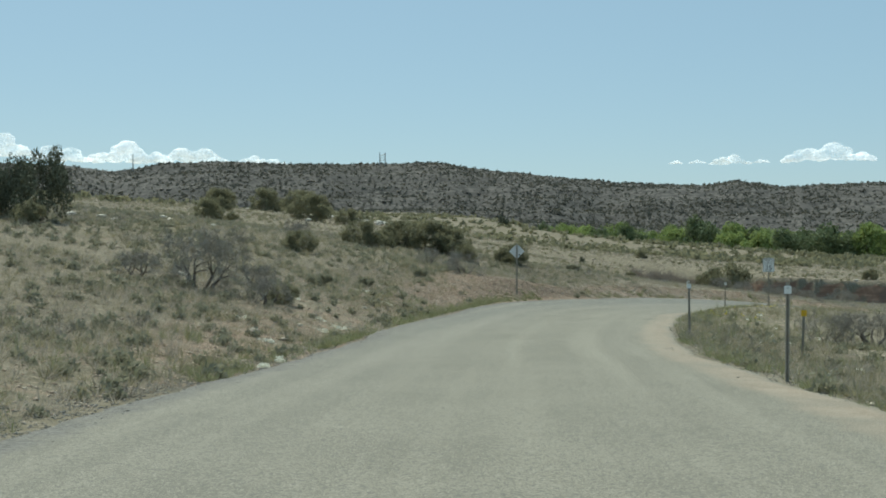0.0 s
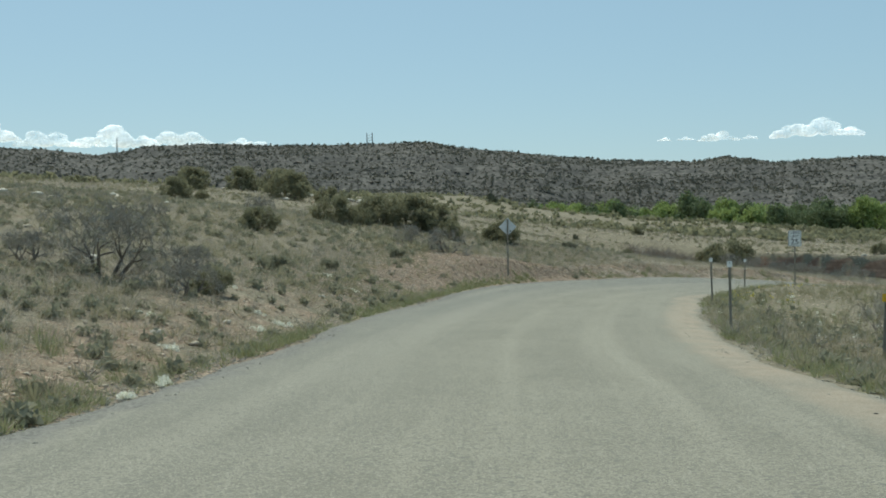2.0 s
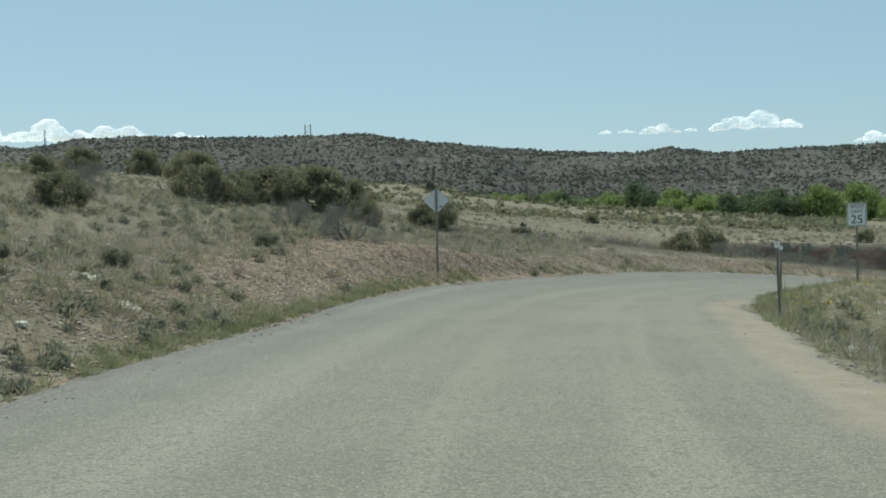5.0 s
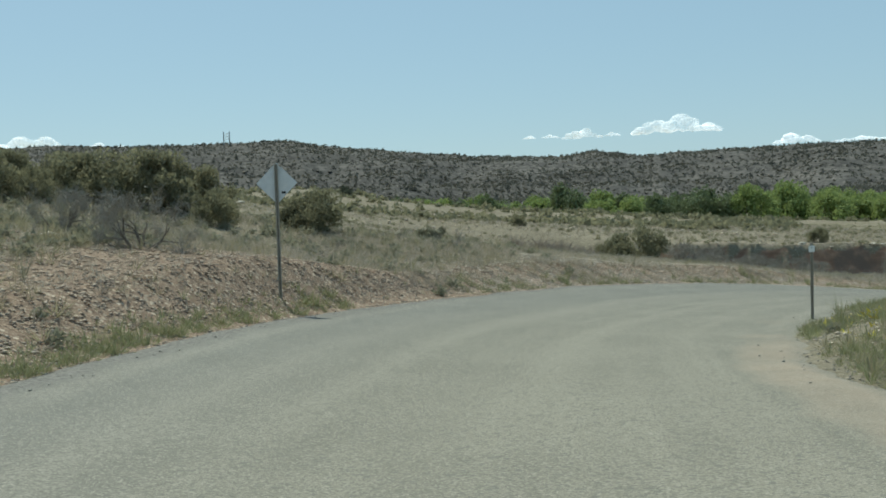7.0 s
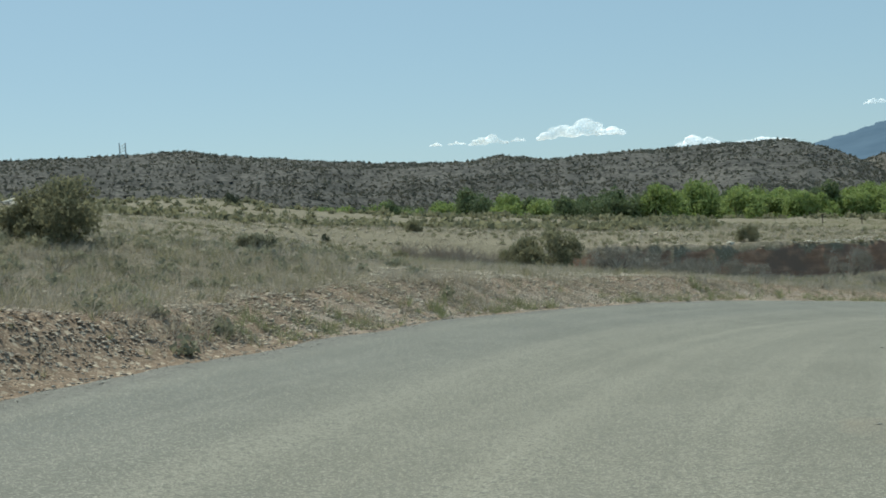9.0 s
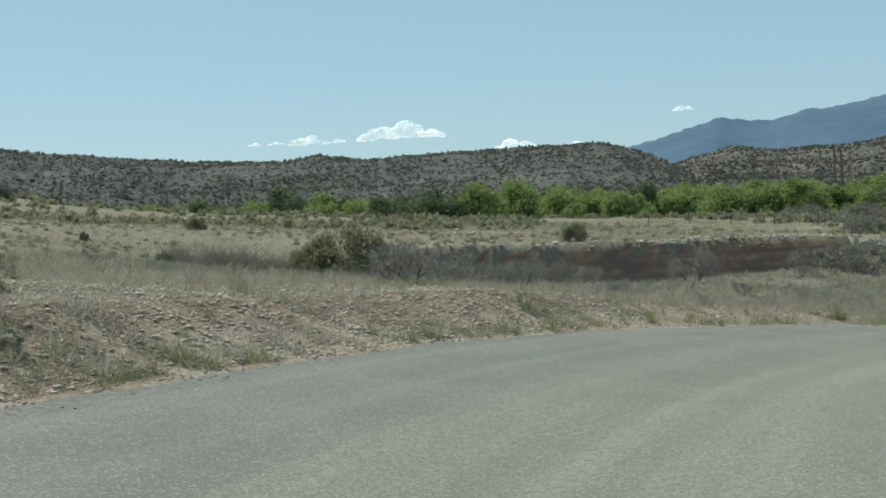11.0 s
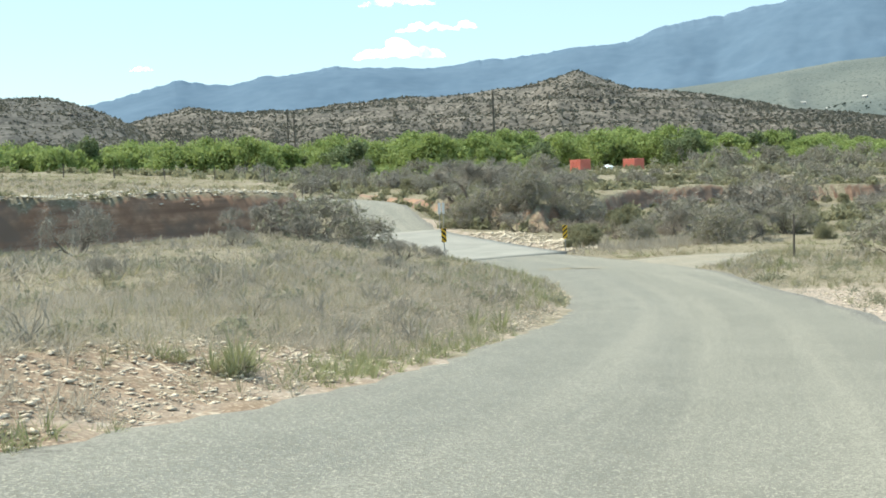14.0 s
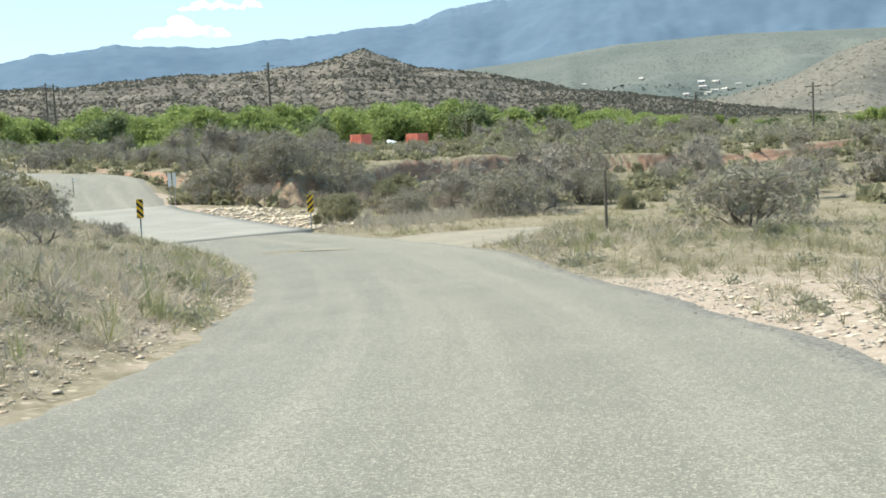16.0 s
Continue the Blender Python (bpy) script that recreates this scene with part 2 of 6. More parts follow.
# The blue is distance haze painted into the mountains' base colour.
MOUNTAIN = material("haze_blue_mountain", (0.092, 0.140, 0.200), (0.116, 0.168, 0.232), 0.0030, 0.020, 1.0, 0.0, spec=0.0)
# Far trees paled and greyed in colour, in place of real haze.
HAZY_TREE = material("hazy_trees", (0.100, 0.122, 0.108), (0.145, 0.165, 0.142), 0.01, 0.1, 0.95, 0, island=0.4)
STRAW = material("straw", (0.275, 0.246, 0.198), (0.445, 0.402, 0.338), 0.25, 3, 0.9, 0, island=0.35, translucent=0.45)
OLIVE = material("olive_grass", (0.200, 0.188, 0.118), (0.345, 0.315, 0.208), 0.3, 3, 0.9, 0, island=0.35, translucent=0.45)
GREEN = material("green_grass", (0.205, 0.218, 0.112), (0.335, 0.338, 0.185), 0.4, 3, 0.85, 0, island=0.5, translucent=0.3)
SAGE = material("sage_leaves", (0.195, 0.195, 0.138), (0.335, 0.325, 0.232), 0.6, 4, 0.9, 0, island=0.5, translucent=0.4)
SHRUB = material("shrub_leaves", (0.165, 0.165, 0.102), (0.310, 0.295, 0.188), 0.5, 3, 0.85, 0, island=0.5, translucent=0.5)
JUNIPER = material("juniper_leaves", (0.094, 0.102, 0.066), (0.19, 0.19, 0.125), 0.2, 2, 0.9, 0, island=0.5)
# Junipers and brush of the ridges: distance haze painted in as paler greys.
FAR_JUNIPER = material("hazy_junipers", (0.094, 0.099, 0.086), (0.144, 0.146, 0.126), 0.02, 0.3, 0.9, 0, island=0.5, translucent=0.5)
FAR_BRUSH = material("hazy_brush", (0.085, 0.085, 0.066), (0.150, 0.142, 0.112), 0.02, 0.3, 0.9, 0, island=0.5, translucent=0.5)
COTTON = material("cottonwood_leaves", (0.178, 0.242, 0.078), (0.355, 0.415, 0.155), 0.03, 0.5, 0.7, 0, island=0.5, translucent=0.4)
COTTON_DARK = material("dark_tree_leaves", (0.115, 0.150, 0.074), (0.205, 0.242, 0.120), 0.03, 0.5, 0.7, 0, island=0.4, translucent=0.3)
TWIG = material("grey_twigs", (0.195, 0.176, 0.150), (0.38, 0.350, 0.302), 1.0, 8, 0.95, 0, island=0.5)
BROWN_BRUSH = material("brown_brush", (0.190, 0.155, 0.125), (0.350, 0.300, 0.250), 0.5, 4, 0.95, 0, island=0.5, translucent=0.2)
BARK = material("bark", (0.115, 0.098, 0.082), (0.225, 0.196, 0.165), 2, 15, 0.95, 0.3)
STONE = material("limestone", (0.44, 0.355, 0.268), (0.70, 0.605, 0.485), 0.8, 6, 0.9, 0.3, 12, island=0.5)
PALE_STONE = material("white_limestone", (0.42, 0.38, 0.32), (0.62, 0.57, 0.49), 0.8, 6, 0.9, 0.3, 12, island=0.4)
PINK_STONE = material("pink_stone", (0.33, 0.235, 0.17), (0.60, 0.50, 0.40), 0.8, 6, 0.9, 0.3, 12, island=0.6)
CHIP = material("grey_chippings", (0.13, 0.124, 0.112), (0.35, 0.332, 0.295), 2, 12, 0.9, 0.2, 20, island=0.6)
LEDGE = material("ledge_rock", (0.12, 0.106, 0.088), (0.25, 0.215, 0.175), 0.05, 0.5, 0.95, 0, island=0.6)
STEEL = material("galvanised_steel", (0.28, 0.29, 0.29), (0.42, 0.43, 0.43), 1.5, 20, 0.5, 0.05, 30, metal=0.55, obj=True)
RUST = material("rusted_post", (0.26, 0.235, 0.195), (0.40, 0.365, 0.305), 2, 25, 0.85, 0.2, 40, obj=True)
SIGN_WHITE = material("white_sheeting", (0.72, 0.72, 0.70), (0.80, 0.80, 0.78), 2, 20, 0.45, 0, obj=True)
SIGN_BLACK = material("black_legend", (0.012, 0.012, 0.012), (0.03, 0.03, 0.03), 3, 20, 0.5, 0, obj=True)
SIGN_YELLOW = material("yellow_sheeting", (0.66, 0.38, 0.025), (0.78, 0.47, 0.04), 2, 20, 0.45, 0, obj=True)
RED_PAINT = material("faded_red_paint", (0.50, 0.135, 0.100), (0.62, 0.21, 0.165), 0.4, 5, 0.6, 0)
WOOD = material("pole_wood", (0.09, 0.075, 0.062), (0.17, 0.145, 0.12), 1, 12, 0.9, 0.2)
TARP = material("pale_tarpaulin", (0.60, 0.68, 0.72), (0.78, 0.82, 0.83), 0.5, 4, 0.6, 0.1)
WALL_PAINT = material("house_paint", (0.40, 0.39, 0.36), (0.62, 0.61, 0.58), 0.02, 0.3, 0.8, 0)
ROOFING = material("roofing", (0.28, 0.25, 0.23), (0.62, 0.60, 0.57), 0.02, 0.3, 0.8, 0)
DARK_GLASS = material("window_glass", (0.03, 0.035, 0.04), (0.06, 0.065, 0.07), 1, 5, 0.15, 0)
CLOUD = material("cloud", (0.92, 0.92, 0.93), (0.98, 0.98, 0.98), 0.002, 0.02, 1.0, 0, spec=0.0)
# Added glow stands in for sunlight scattered through the backlit clouds.
CLOUD.node_tree.nodes["Principled BSDF"].inputs["Emission Color"].default_value = (0.86, 0.93, 1.0, 1)
CLOUD.node_tree.nodes["Principled BSDF"].inputs["Emission Strength"].default_value = 0.42


def fray(m, scale, lo, hi):
    """Lets the sky through where a noise in space runs thin."""
    n, l = m.node_tree.nodes, m.node_tree.links
    t, r, clear, mix = n.new("ShaderNodeTexNoise"), n.new("ShaderNodeMapRange"), n.new("ShaderNodeBsdfTransparent"), n.new("ShaderNodeMixShader")
    t.inputs["Scale"].default_value, t.inputs["Detail"].default_value, t.inputs["Roughness"].default_value = scale, 6, 0.65
    l.new(n.new("ShaderNodeNewGeometry").outputs["Position"], t.inputs["Vector"])
    r.inputs["From Min"].default_value, r.inputs["From Max"].default_value = lo, hi
    l.new(t.outputs["Fac"], r.inputs["Value"])
    l.new(r.outputs[0], mix.inputs[0])
    l.new(clear.outputs[0], mix.inputs[1])
    l.new(n["Principled BSDF"].outputs[0], mix.inputs[2])
    l.new(mix.outputs[0], n["Material Output"].inputs["Surface"])


fray(CLOUD, 0.012, 0.33, 0.72)
WHITE_FLOWER = material("white_flowers", (0.78, 0.77, 0.66), (0.92, 0.90, 0.80), 2, 10, 0.8, 0, island=0.4, translucent=0.3)
FLOWER = material("yellow_flowers", (0.62, 0.50, 0.06), (0.78, 0.68, 0.15), 2, 10, 0.8, 0, island=0.4)


# ---------------------------------------------------------------- mesh helpers
def link_mesh(name, verts, faces, mat, parent=None, smooth=False, label=""):
    me = bpy.data.meshes.new(name)
    verts = np.asarray(verts, dtype=np.float32)
    faces = np.asarray(faces, dtype=np.int32)
    k = faces.shape[1]
    me.vertices.add(len(verts))
    me.vertices.foreach_set("co", verts.ravel())
    me.loops.add(faces.size)
    me.loops.foreach_set("vertex_index", faces.ravel())
    me.polygons.add(len(faces))
    me.polygons.foreach_set("loop_start", np.arange(0, faces.size, k, dtype=np.int32))
    me.update(calc_edges=True)
    if smooth:
        me.shade_smooth()
    me.materials.append(mat)
    ob = new(name, me)
    if parent is not None:
        ob.parent = parent
    if label:
        tagged(ob, label)
    return ob


def part(name, bm, mat, parent=None, label="", smooth=False):
    me = bpy.data.meshes.new(name)
    bmesh.ops.recalc_face_normals(bm, faces=bm.faces)
    bm.to_mesh(me)
    bm.free()
    if smooth:
        me.shade_smooth()
    me.materials.append(mat)
    ob = new(name, me)
    if parent is not None:
        ob.parent = parent
    if label:
        tagged(ob, label)
    return ob


def box(sx, sy, sz, at=(0, 0, 0), bevel=0.0, bm=None):
    """A box of that size; at: the middle of its underside."""
    own = bmesh.new()
    bmesh.ops.create_cube(own, size=1.0, matrix=Matrix.Translation((at[0], at[1], at[2] + sz / 2)) @ Matrix.Diagonal((sx, sy, sz, 1)))
    if bevel:
        bmesh.ops.bevel(own, geom=own.edges[:], offset=bevel, segments=1, affect="EDGES", profile=0.5)
    if bm is None:
        return own
    tmp = bpy.data.meshes.new("tmp")
    own.to_mesh(tmp)
    own.free()
    bm.from_mesh(tmp)
    bpy.data.meshes.remove(tmp)
    return bm


def rod(a, b, r0, r1, sides=6, bm=None):
    """A tapered rod from a to b."""
    bm = bm or bmesh.new()
    a, b = Vector(a), Vector(b)
    d = b - a
    m = Matrix.Translation((a + b) / 2) @ d.to_track_quat("Z", "Y").to_matrix().to_4x4()
    bmesh.ops.create_cone(bm, cap_ends=True, segments=sides, radius1=r0, radius2=r1, depth=d.length, matrix=m)
    return bm


def empty(name, x, y, z, turn=0.0, label="", category="", group="", scale=1.0):
    ob = new(name)
    ob.matrix_basis = pose(x, y, z, 0, 0, turn) @ Matrix.Scale(scale, 4)
    return tagged(ob, label, category, group)


# ---------------------------------------------------------------- the lie of the land
def vnoise(x, y, scale, seed=0.0):
    """Smooth value noise on arrays, -1 to 1."""
    x, y = np.asarray(x, float) / scale + 31.7 * seed, np.asarray(y, float) / scale + 17.3 * seed
    ix, iy = np.floor(x), np.floor(y)
    fx, fy = x - ix, y - iy
    fx, fy = fx * fx * (3 - 2 * fx), fy * fy * (3 - 2 * fy)

    def h(a, b):
        v = np.sin(a * 127.1 + b * 311.7 + seed * 74.7) * 43758.5453
        return (v - np.floor(v)) * 2 - 1
    return (h(ix, iy) * (1 - fx) + h(ix + 1, iy) * fx) * (1 - fy) + (h(ix, iy + 1) * (1 - fx) + h(ix + 1, iy + 1) * fx) * fy


def sstep(v, a, b):
    t = np.clip((np.asarray(v, float) - a) / (b - a), 0, 1)
    return t * t * (3 - 2 * t)


# centre line of the road: x, y, height of the surface, half width
ROAD_LINE = np.array([
    (0.0, -30, 0.6, 5.0), (0.2, 0, 0.03, 5.0), (0.5, 13.5, -0.38, 5.1), (1.25, 23.8, -0.68, 4.65), (1.8, 31.3, -0.87, 4.5),
    (3.35, 42, -1.1, 4.65), (5.75, 53.5, -1.36, 4.7), (8.55, 63.0, -1.63, 4.75), (12.4, 70.4, -1.87, 4.85), (16.9, 76.9, -2.12, 4.8),
    (22.7, 82.9, -2.55, 4.8), (30.2, 88.55, -3.25, 4.1), (39.0, 93.37, -4.2, 3.75), (48.5, 99.44, -5.02, 3.5), (55.7, 104.68, -5.55, 3.35),
    (61.8, 110.04, -6.0, 3.2), (68.27, 116.08, -6.45, 3.65), (75.0, 124.7, -6.95, 3.6), (79.45, 132.35, -7.22, 3.3), (83.6, 140.1, -7.3, 3.5)])
ROAD_LINE = np.vstack([ROAD_LINE, np.array([
    (87.7, 148, -7.2, 3.4), (91.4, 155, -7.0, 3.4), (99, 165.3, -6.4, 3.5), (107, 176, -5.8, 3.6), (112, 187, -5.5, 3.6), (112, 202, -5.2, 3.2), (106, 218, -5.1, 3.2)])])
SIDE_LINE = np.array([(72, 119, -6.65, 3.0), (78, 121, -6.98, 3.0), (82.5, 121.3, -7.1, 2.3), (86, 118.8, -7.15, 1.5), (90, 113.5, -7.2, 1.5), (97, 106, -7.3, 1.6), (108, 100, -7.3, 1.6)])


def spline(pts, step=1.0):
    """Catmull-Rom samples about a step apart."""
    p = np.vstack([2 * pts[0] - pts[1], pts, 2 * pts[-1] - pts[-2]])
    out = []
    for i in range(1, len(p) - 2):
        k = max(2, int(np.hypot(*(p[i + 1] - p[i])[:2]) / step))
        for j in range(k):
            t = j / k
            out.append(0.5 * (2 * p[i] + (p[i + 1] - p[i - 1]) * t + (2 * p[i - 1] - 5 * p[i] + 4 * p[i + 1] - p[i + 2]) * t * t
                              + (3 * p[i] - p[i - 1] - 3 * p[i + 1] + p[i + 2]) * t ** 3))
    out.append(pts[-1])
    return np.array(out)


MAIN, SIDE = spline(ROAD_LINE), spline(SIDE_LINE)


def tangents(line):
    d = np.gradient(line[:, :2], axis=0)
    return d / np.linalg.norm(d, axis=1)[:, None]


MAIN_T, SIDE_T = tangents(MAIN), tangents(SIDE)


def banking(y):
    """Cross fall of the curve: the outer, left border lies higher."""
    return np.interp(y, [30, 45, 60, 75, 86, 94, 101, 108], [0.0, 0.03, 0.10, 0.11, 0.12, 0.10, 0.03, 0.0])


def road_frame(line, tang, x, y):
    """Index of the nearest sample, and the distance to the right of the line, for arrays of points."""
    idx = np.zeros(len(x), int)
    for s in range(0, len(x), 20000):
        d = (x[s:s + 20000, None] - line[None, :, 0]) ** 2 + (y[s:s + 20000, None] - line[None, :, 1]) ** 2
        idx[s:s + 20000] = d.argmin(1)
    q, t = line[idx], tang[idx]
    lat = (x - q[:, 0]) * t[:, 1] - (y - q[:, 1]) * t[:, 0]
    dist = np.hypot(x - q[:, 0], y - q[:, 1])
    return idx, lat, dist


# levels of the natural ground (x, y, height): the slope beside the road, the dry wash inside the bend, the terrace above its bank
SLOPE = [(4.1, 66.5, -0.1), (6.0, 75, -0.65), (-2.8, 44.7, -0.45), (-3.7, 35.9, -0.65), (-4.1, 29.8, -0.72), (-1.4, 52, -0.45), (-5.5, 37, 0.0), (-7.7, 38.2, 0.4), (-21.3, 72, 3.5), (-19.4, 82.7, 3.8), (-9, 73.3, 2.2), (-25, 200, 6.9), (-13.6, 177.6, 6.0), (0.4, 68.5, 0.4), (5.0, 87.9, 0.6), (-20, 56, 3.0),
         (1.2, 133, 1.3), (18.8, 163, -0.2), (14, 269, 7.6), (-60, 60, 5), (-40, 10, 1.8), (-12, 15, 0.2), (-10, -20, 0.9), (-15, 30, 1.0), (-80, 200, 11), (1.6, 60, -0.55), (-13, 98, 3.0), (14, 100.8, -0.7), (-40, 265, 10)]
WASH = [(66, 123, -6.3), (61, 118, -5.8), (70, 128, -6.6), (22, 95, -1.6), (35, 101.5, -3.5), (52, 131, -4.8), (57, 127.7, -4.7), (66, 133, -5.1), (45, 113, -4.2), (55, 149, -5.9), (40, 146, -4.7), (73, 143, -6.3), (30, 118, -2.8),
        (73, 107, -6.1), (75, 112.2, -6.1), (76, 108.5, -6.15), (60, 98.5, -5.6), (95, 112, -7.1), (110, 138, -7.6), (124, 141, -7.7), (155, 135, -7.7), (60, 80, -4.9), (8.5, 37, -1.45), (17.7, 65, -1.5), (26, 60, -2.2),
        (45, 30, -3.0), (20, 10, -1.4), (120, 90, -7), (13, -10, -0.6), (100, 143, -7.4), (11, 53, -1.55), (16.5, 68.5, -1.7), (6.5, 21, -0.85)]
TERRACE = [(28.5, 172.9, 0.4), (33, 155, -1.6), (38, 149.5, -2.0), (54.6, 152.7, -2.4), (74, 150.5, -3.1), (59, 236, 0.3), (88, 225, -0.9), (27, 198, 0.9), (88, 190, -2.2), (62, 195, -0.9)]


def levels(points):
    """A thin-plate surface through the levels."""
    p = np.array(points, float)

    def u(r2):
        return 0.5 * r2 * np.log(r2 + 1e-9)
    k = u(((p[:, None, :2] - p[None, :, :2]) ** 2).sum(2)) + np.eye(len(p)) * 8.0
    a = np.hstack([np.ones((len(p), 1)), p[:, :2]])
    sol = np.linalg.solve(np.block([[k, a], [a.T, np.zeros((3, 3))]]), np.concatenate([p[:, 2], np.zeros(3)]))

    def f(x, y):
        out = sol[-3] + sol[-2] * x + sol[-1] * y
        for (px, py, _), w in zip(p, sol):
            out = out + w * u((x - px) ** 2 + (y - py) ** 2)
        return out
    return f


LOW, HIGH = levels(SLOPE + WASH), levels(SLOPE + TERRACE)


def land(x, y):
    """Height of the ground and its masks bare, red, pale, for arrays of points."""
    shape = np.shape(x)
    x, y = np.ravel(np.asarray(x, float)), np.ravel(np.asarray(y, float))
    dist0 = np.hypot(x - 20, y - 70)
    az = np.degrees(np.arctan2(x - 20, y - 70))
    cx, cy = np.clip(x, -90, 170), np.clip(y, -35, 280)
    low, high = LOW(cx, cy), HIGH(cx, cy)
    # the cut bank of the wash: a winding foot line, sharp past the old trees and running out in the slope
    foot = 148.6 + 3.2 * vnoise(x, y, 13, 3) + 1.0 * vnoise(x, y, 4, 4) + np.interp(x, [20, 40, 60, 72], [6, 1.5, 0, 1])
    east = 80 + (y - 150) * 0.62 + 1.5 * vnoise(x, y, 9, 5)
    into = np.minimum(y - foot, (east - x) * 0.85)
    width = np.interp(x, [22, 36, 46], [14, 2.6, 1.4]) * (1 + 0.4 * vnoise(x, y, 7, 13))
    up = sstep(into, 0, width)
    z = low * (1 - up) + high * up
    red = np.clip(1 - np.abs(into / width - 0.45) / 0.62, 0, 1) * np.interp(x, [32, 42, 60], [0, 0.55, 1]) * (into > -0.5)
    red = np.clip(red * 1.9, 0, 1) * (0.75 + 0.25 * sstep(vnoise(x, y, 9, 14), -0.3, 0.3))
    rubble = (0.35 + 0.65 * sstep(vnoise(x, y, 6, 15), -0.1, 0.4)) * sstep(into, 0.6, 1.4) * (1 - sstep(into, 3.0, 8.0)) * np.interp(x, [34, 42], [0, 1])
    # the far plain past the second bank
    foot2 = np.interp(x, [96, 104, 112, 120, 126, 135, 147, 153, 175, 220], [143, 147, 151, 156, 159, 161, 160, 148, 143, 143]) + 1.8 * vnoise(x, y, 8, 7) + 0.8 * vnoise(x, y, 2.7, 8)
    into2 = np.where(x > 96, y - foot2, -20 + 0 * x)
    right_of_road = x - (92 + (y - 145) * 0.55)
    into2 = np.minimum(into2, right_of_road * 0.7 - 3)
    scarp = 1.0 + 0.9 * sstep(vnoise(x, y, 11, 16), -0.1, 0.5)
    up2 = sstep(into2, 0, scarp)
    z = z * (1 - up2) + (np.interp(x, [146, 172], [-5.4, -6.7]) + 0.3 * vnoise(x, y, 40, 9)) * up2
    red2 = np.clip(1.25 - np.abs(into2 / scarp - 0.45) / 0.8, 0, 1) * (x > 96)
    # beyond: rising plateau, river flats, plain
    rise = np.interp(az, [-180, -100, -60, 0, 100, 179], [0.01, 0.01, 0.03, 0.034, 0.0, 0.01])
    drop = sstep(az, -3, 3) * (1 - sstep(az, 110, 150))
    far = (1.0 + rise * dist0) * (1 - drop) + (-5.6 + 0.4 * sstep(az, 36, 50)) * drop
    far = far + 0.011 * np.maximum(dist0 - 500, 0) * sstep(az, 50, 70)
    w = sstep(dist0, 170, 285)
    z = z * (1 - w) + far * w
    rough = 0.10 * vnoise(x, y, 5.5, 1) + 0.03 * vnoise(x, y, 1.7, 2)
    z = z + rough * np.interp(dist0, [0, 150, 400], [1, 2, 5]) + 0.6 * vnoise(x, y, 45, 11) * sstep(dist0, 90, 200)
    # the road's bench and verges
    bare = np.zeros_like(z)
    pale = rubble * 0.42
    near = dist0 < 260
    for line, tang, main in ((MAIN, MAIN_T, True), (SIDE, SIDE_T, False)):
        xi, yi = x[near], y[near]
        idx, lat, dist = road_frame(line, tang, xi, yi)
        q = line[idx]
        off = dist - q[:, 3]
        level = q[:, 2] - (banking(q[:, 1]) * np.clip(lat, -q[:, 3], 0) if main else 0)
        edge = level - 0.09
        reach = np.where(lat < 0, np.interp(q[:, 1], [54, 63, 70, 78], [2.6, 1.35, 1.35, 2.4]), 2.3) + 0.5 * vnoise(xi, yi, 9, 12)
        k = np.clip((off - 0.1) / reach, 0, 1)
        k = 0.55 * k + 0.45 * k * k * (3 - 2 * k)
        z[near] = edge * (1 - k) + z[near] * k
        if main:
            cut = np.interp(q[:, 1], [15, 25, 48, 58, 90, 97, 105, 112], [0.25, 0.5, 0.35, 0.75, 0.75, 0.3, 0.3, 0.1])
            b = (1 - sstep(off, np.where(q[:, 1] < 70, 2.5, 1.3), np.where(q[:, 1] < 70, 7.0, 4.4))) * np.where(lat < 0, cut, 0.2)
            bare[near] = np.maximum(bare[near], b)
            p = (1 - sstep(off, 4.0, 12)) * np.where(lat > 0, 0.72 * sstep(q[:, 1], 78, 84) * (1 - sstep(q[:, 1], 104, 113)), 0)
            p = np.maximum(p, (1 - sstep(off, 0.5, 3.4)) * np.where((lat < 0) & (q[:, 1] > 74) & (q[:, 1] < 116), 0.42, 0))
            p = np.maximum(p, (1 - sstep(off, 0.3, 5)) * np.where((lat > 0) & (q[:, 1] > 134) & (q[:, 1] < 165), 0.6, 0))
            pale[near] = np.maximum(pale[near], p)
        red[near] *= sstep(off, 1, 3)
        red2[near] *= sstep(off, 1, 3)
    pale = np.maximum(pale, red2 * np.where(x < 113, 0.1, 0.62))
    return [v.reshape(shape) for v in (z, bare, np.maximum(red, red2 * np.where(x < 113, 0.42, 0.7)), pale)]


def height(x, y):
    return float(land(np.array([x]), np.array([y]))[0][0])


def graded(lo, hi, core0, core1, step, grow):
    """Grid lines: even in the core, wider and wider outside it."""
    mid = list(np.arange(core0, core1 + step / 2, step))
    s, v = step, mid[-1]
    while v < hi:
        s *= grow
        v += s
        mid.append(v)
    s, v = step, mid[0]
    while v > lo:
        s *= grow
        v -= s
        mid.insert(0, v)
    return np.array(mid)


def add_attribute(me, name, values):
    a = me.attributes.new(name, "FLOAT", "POINT")
    a.data.foreach_set("value", np.asarray(values, np.float32).ravel())


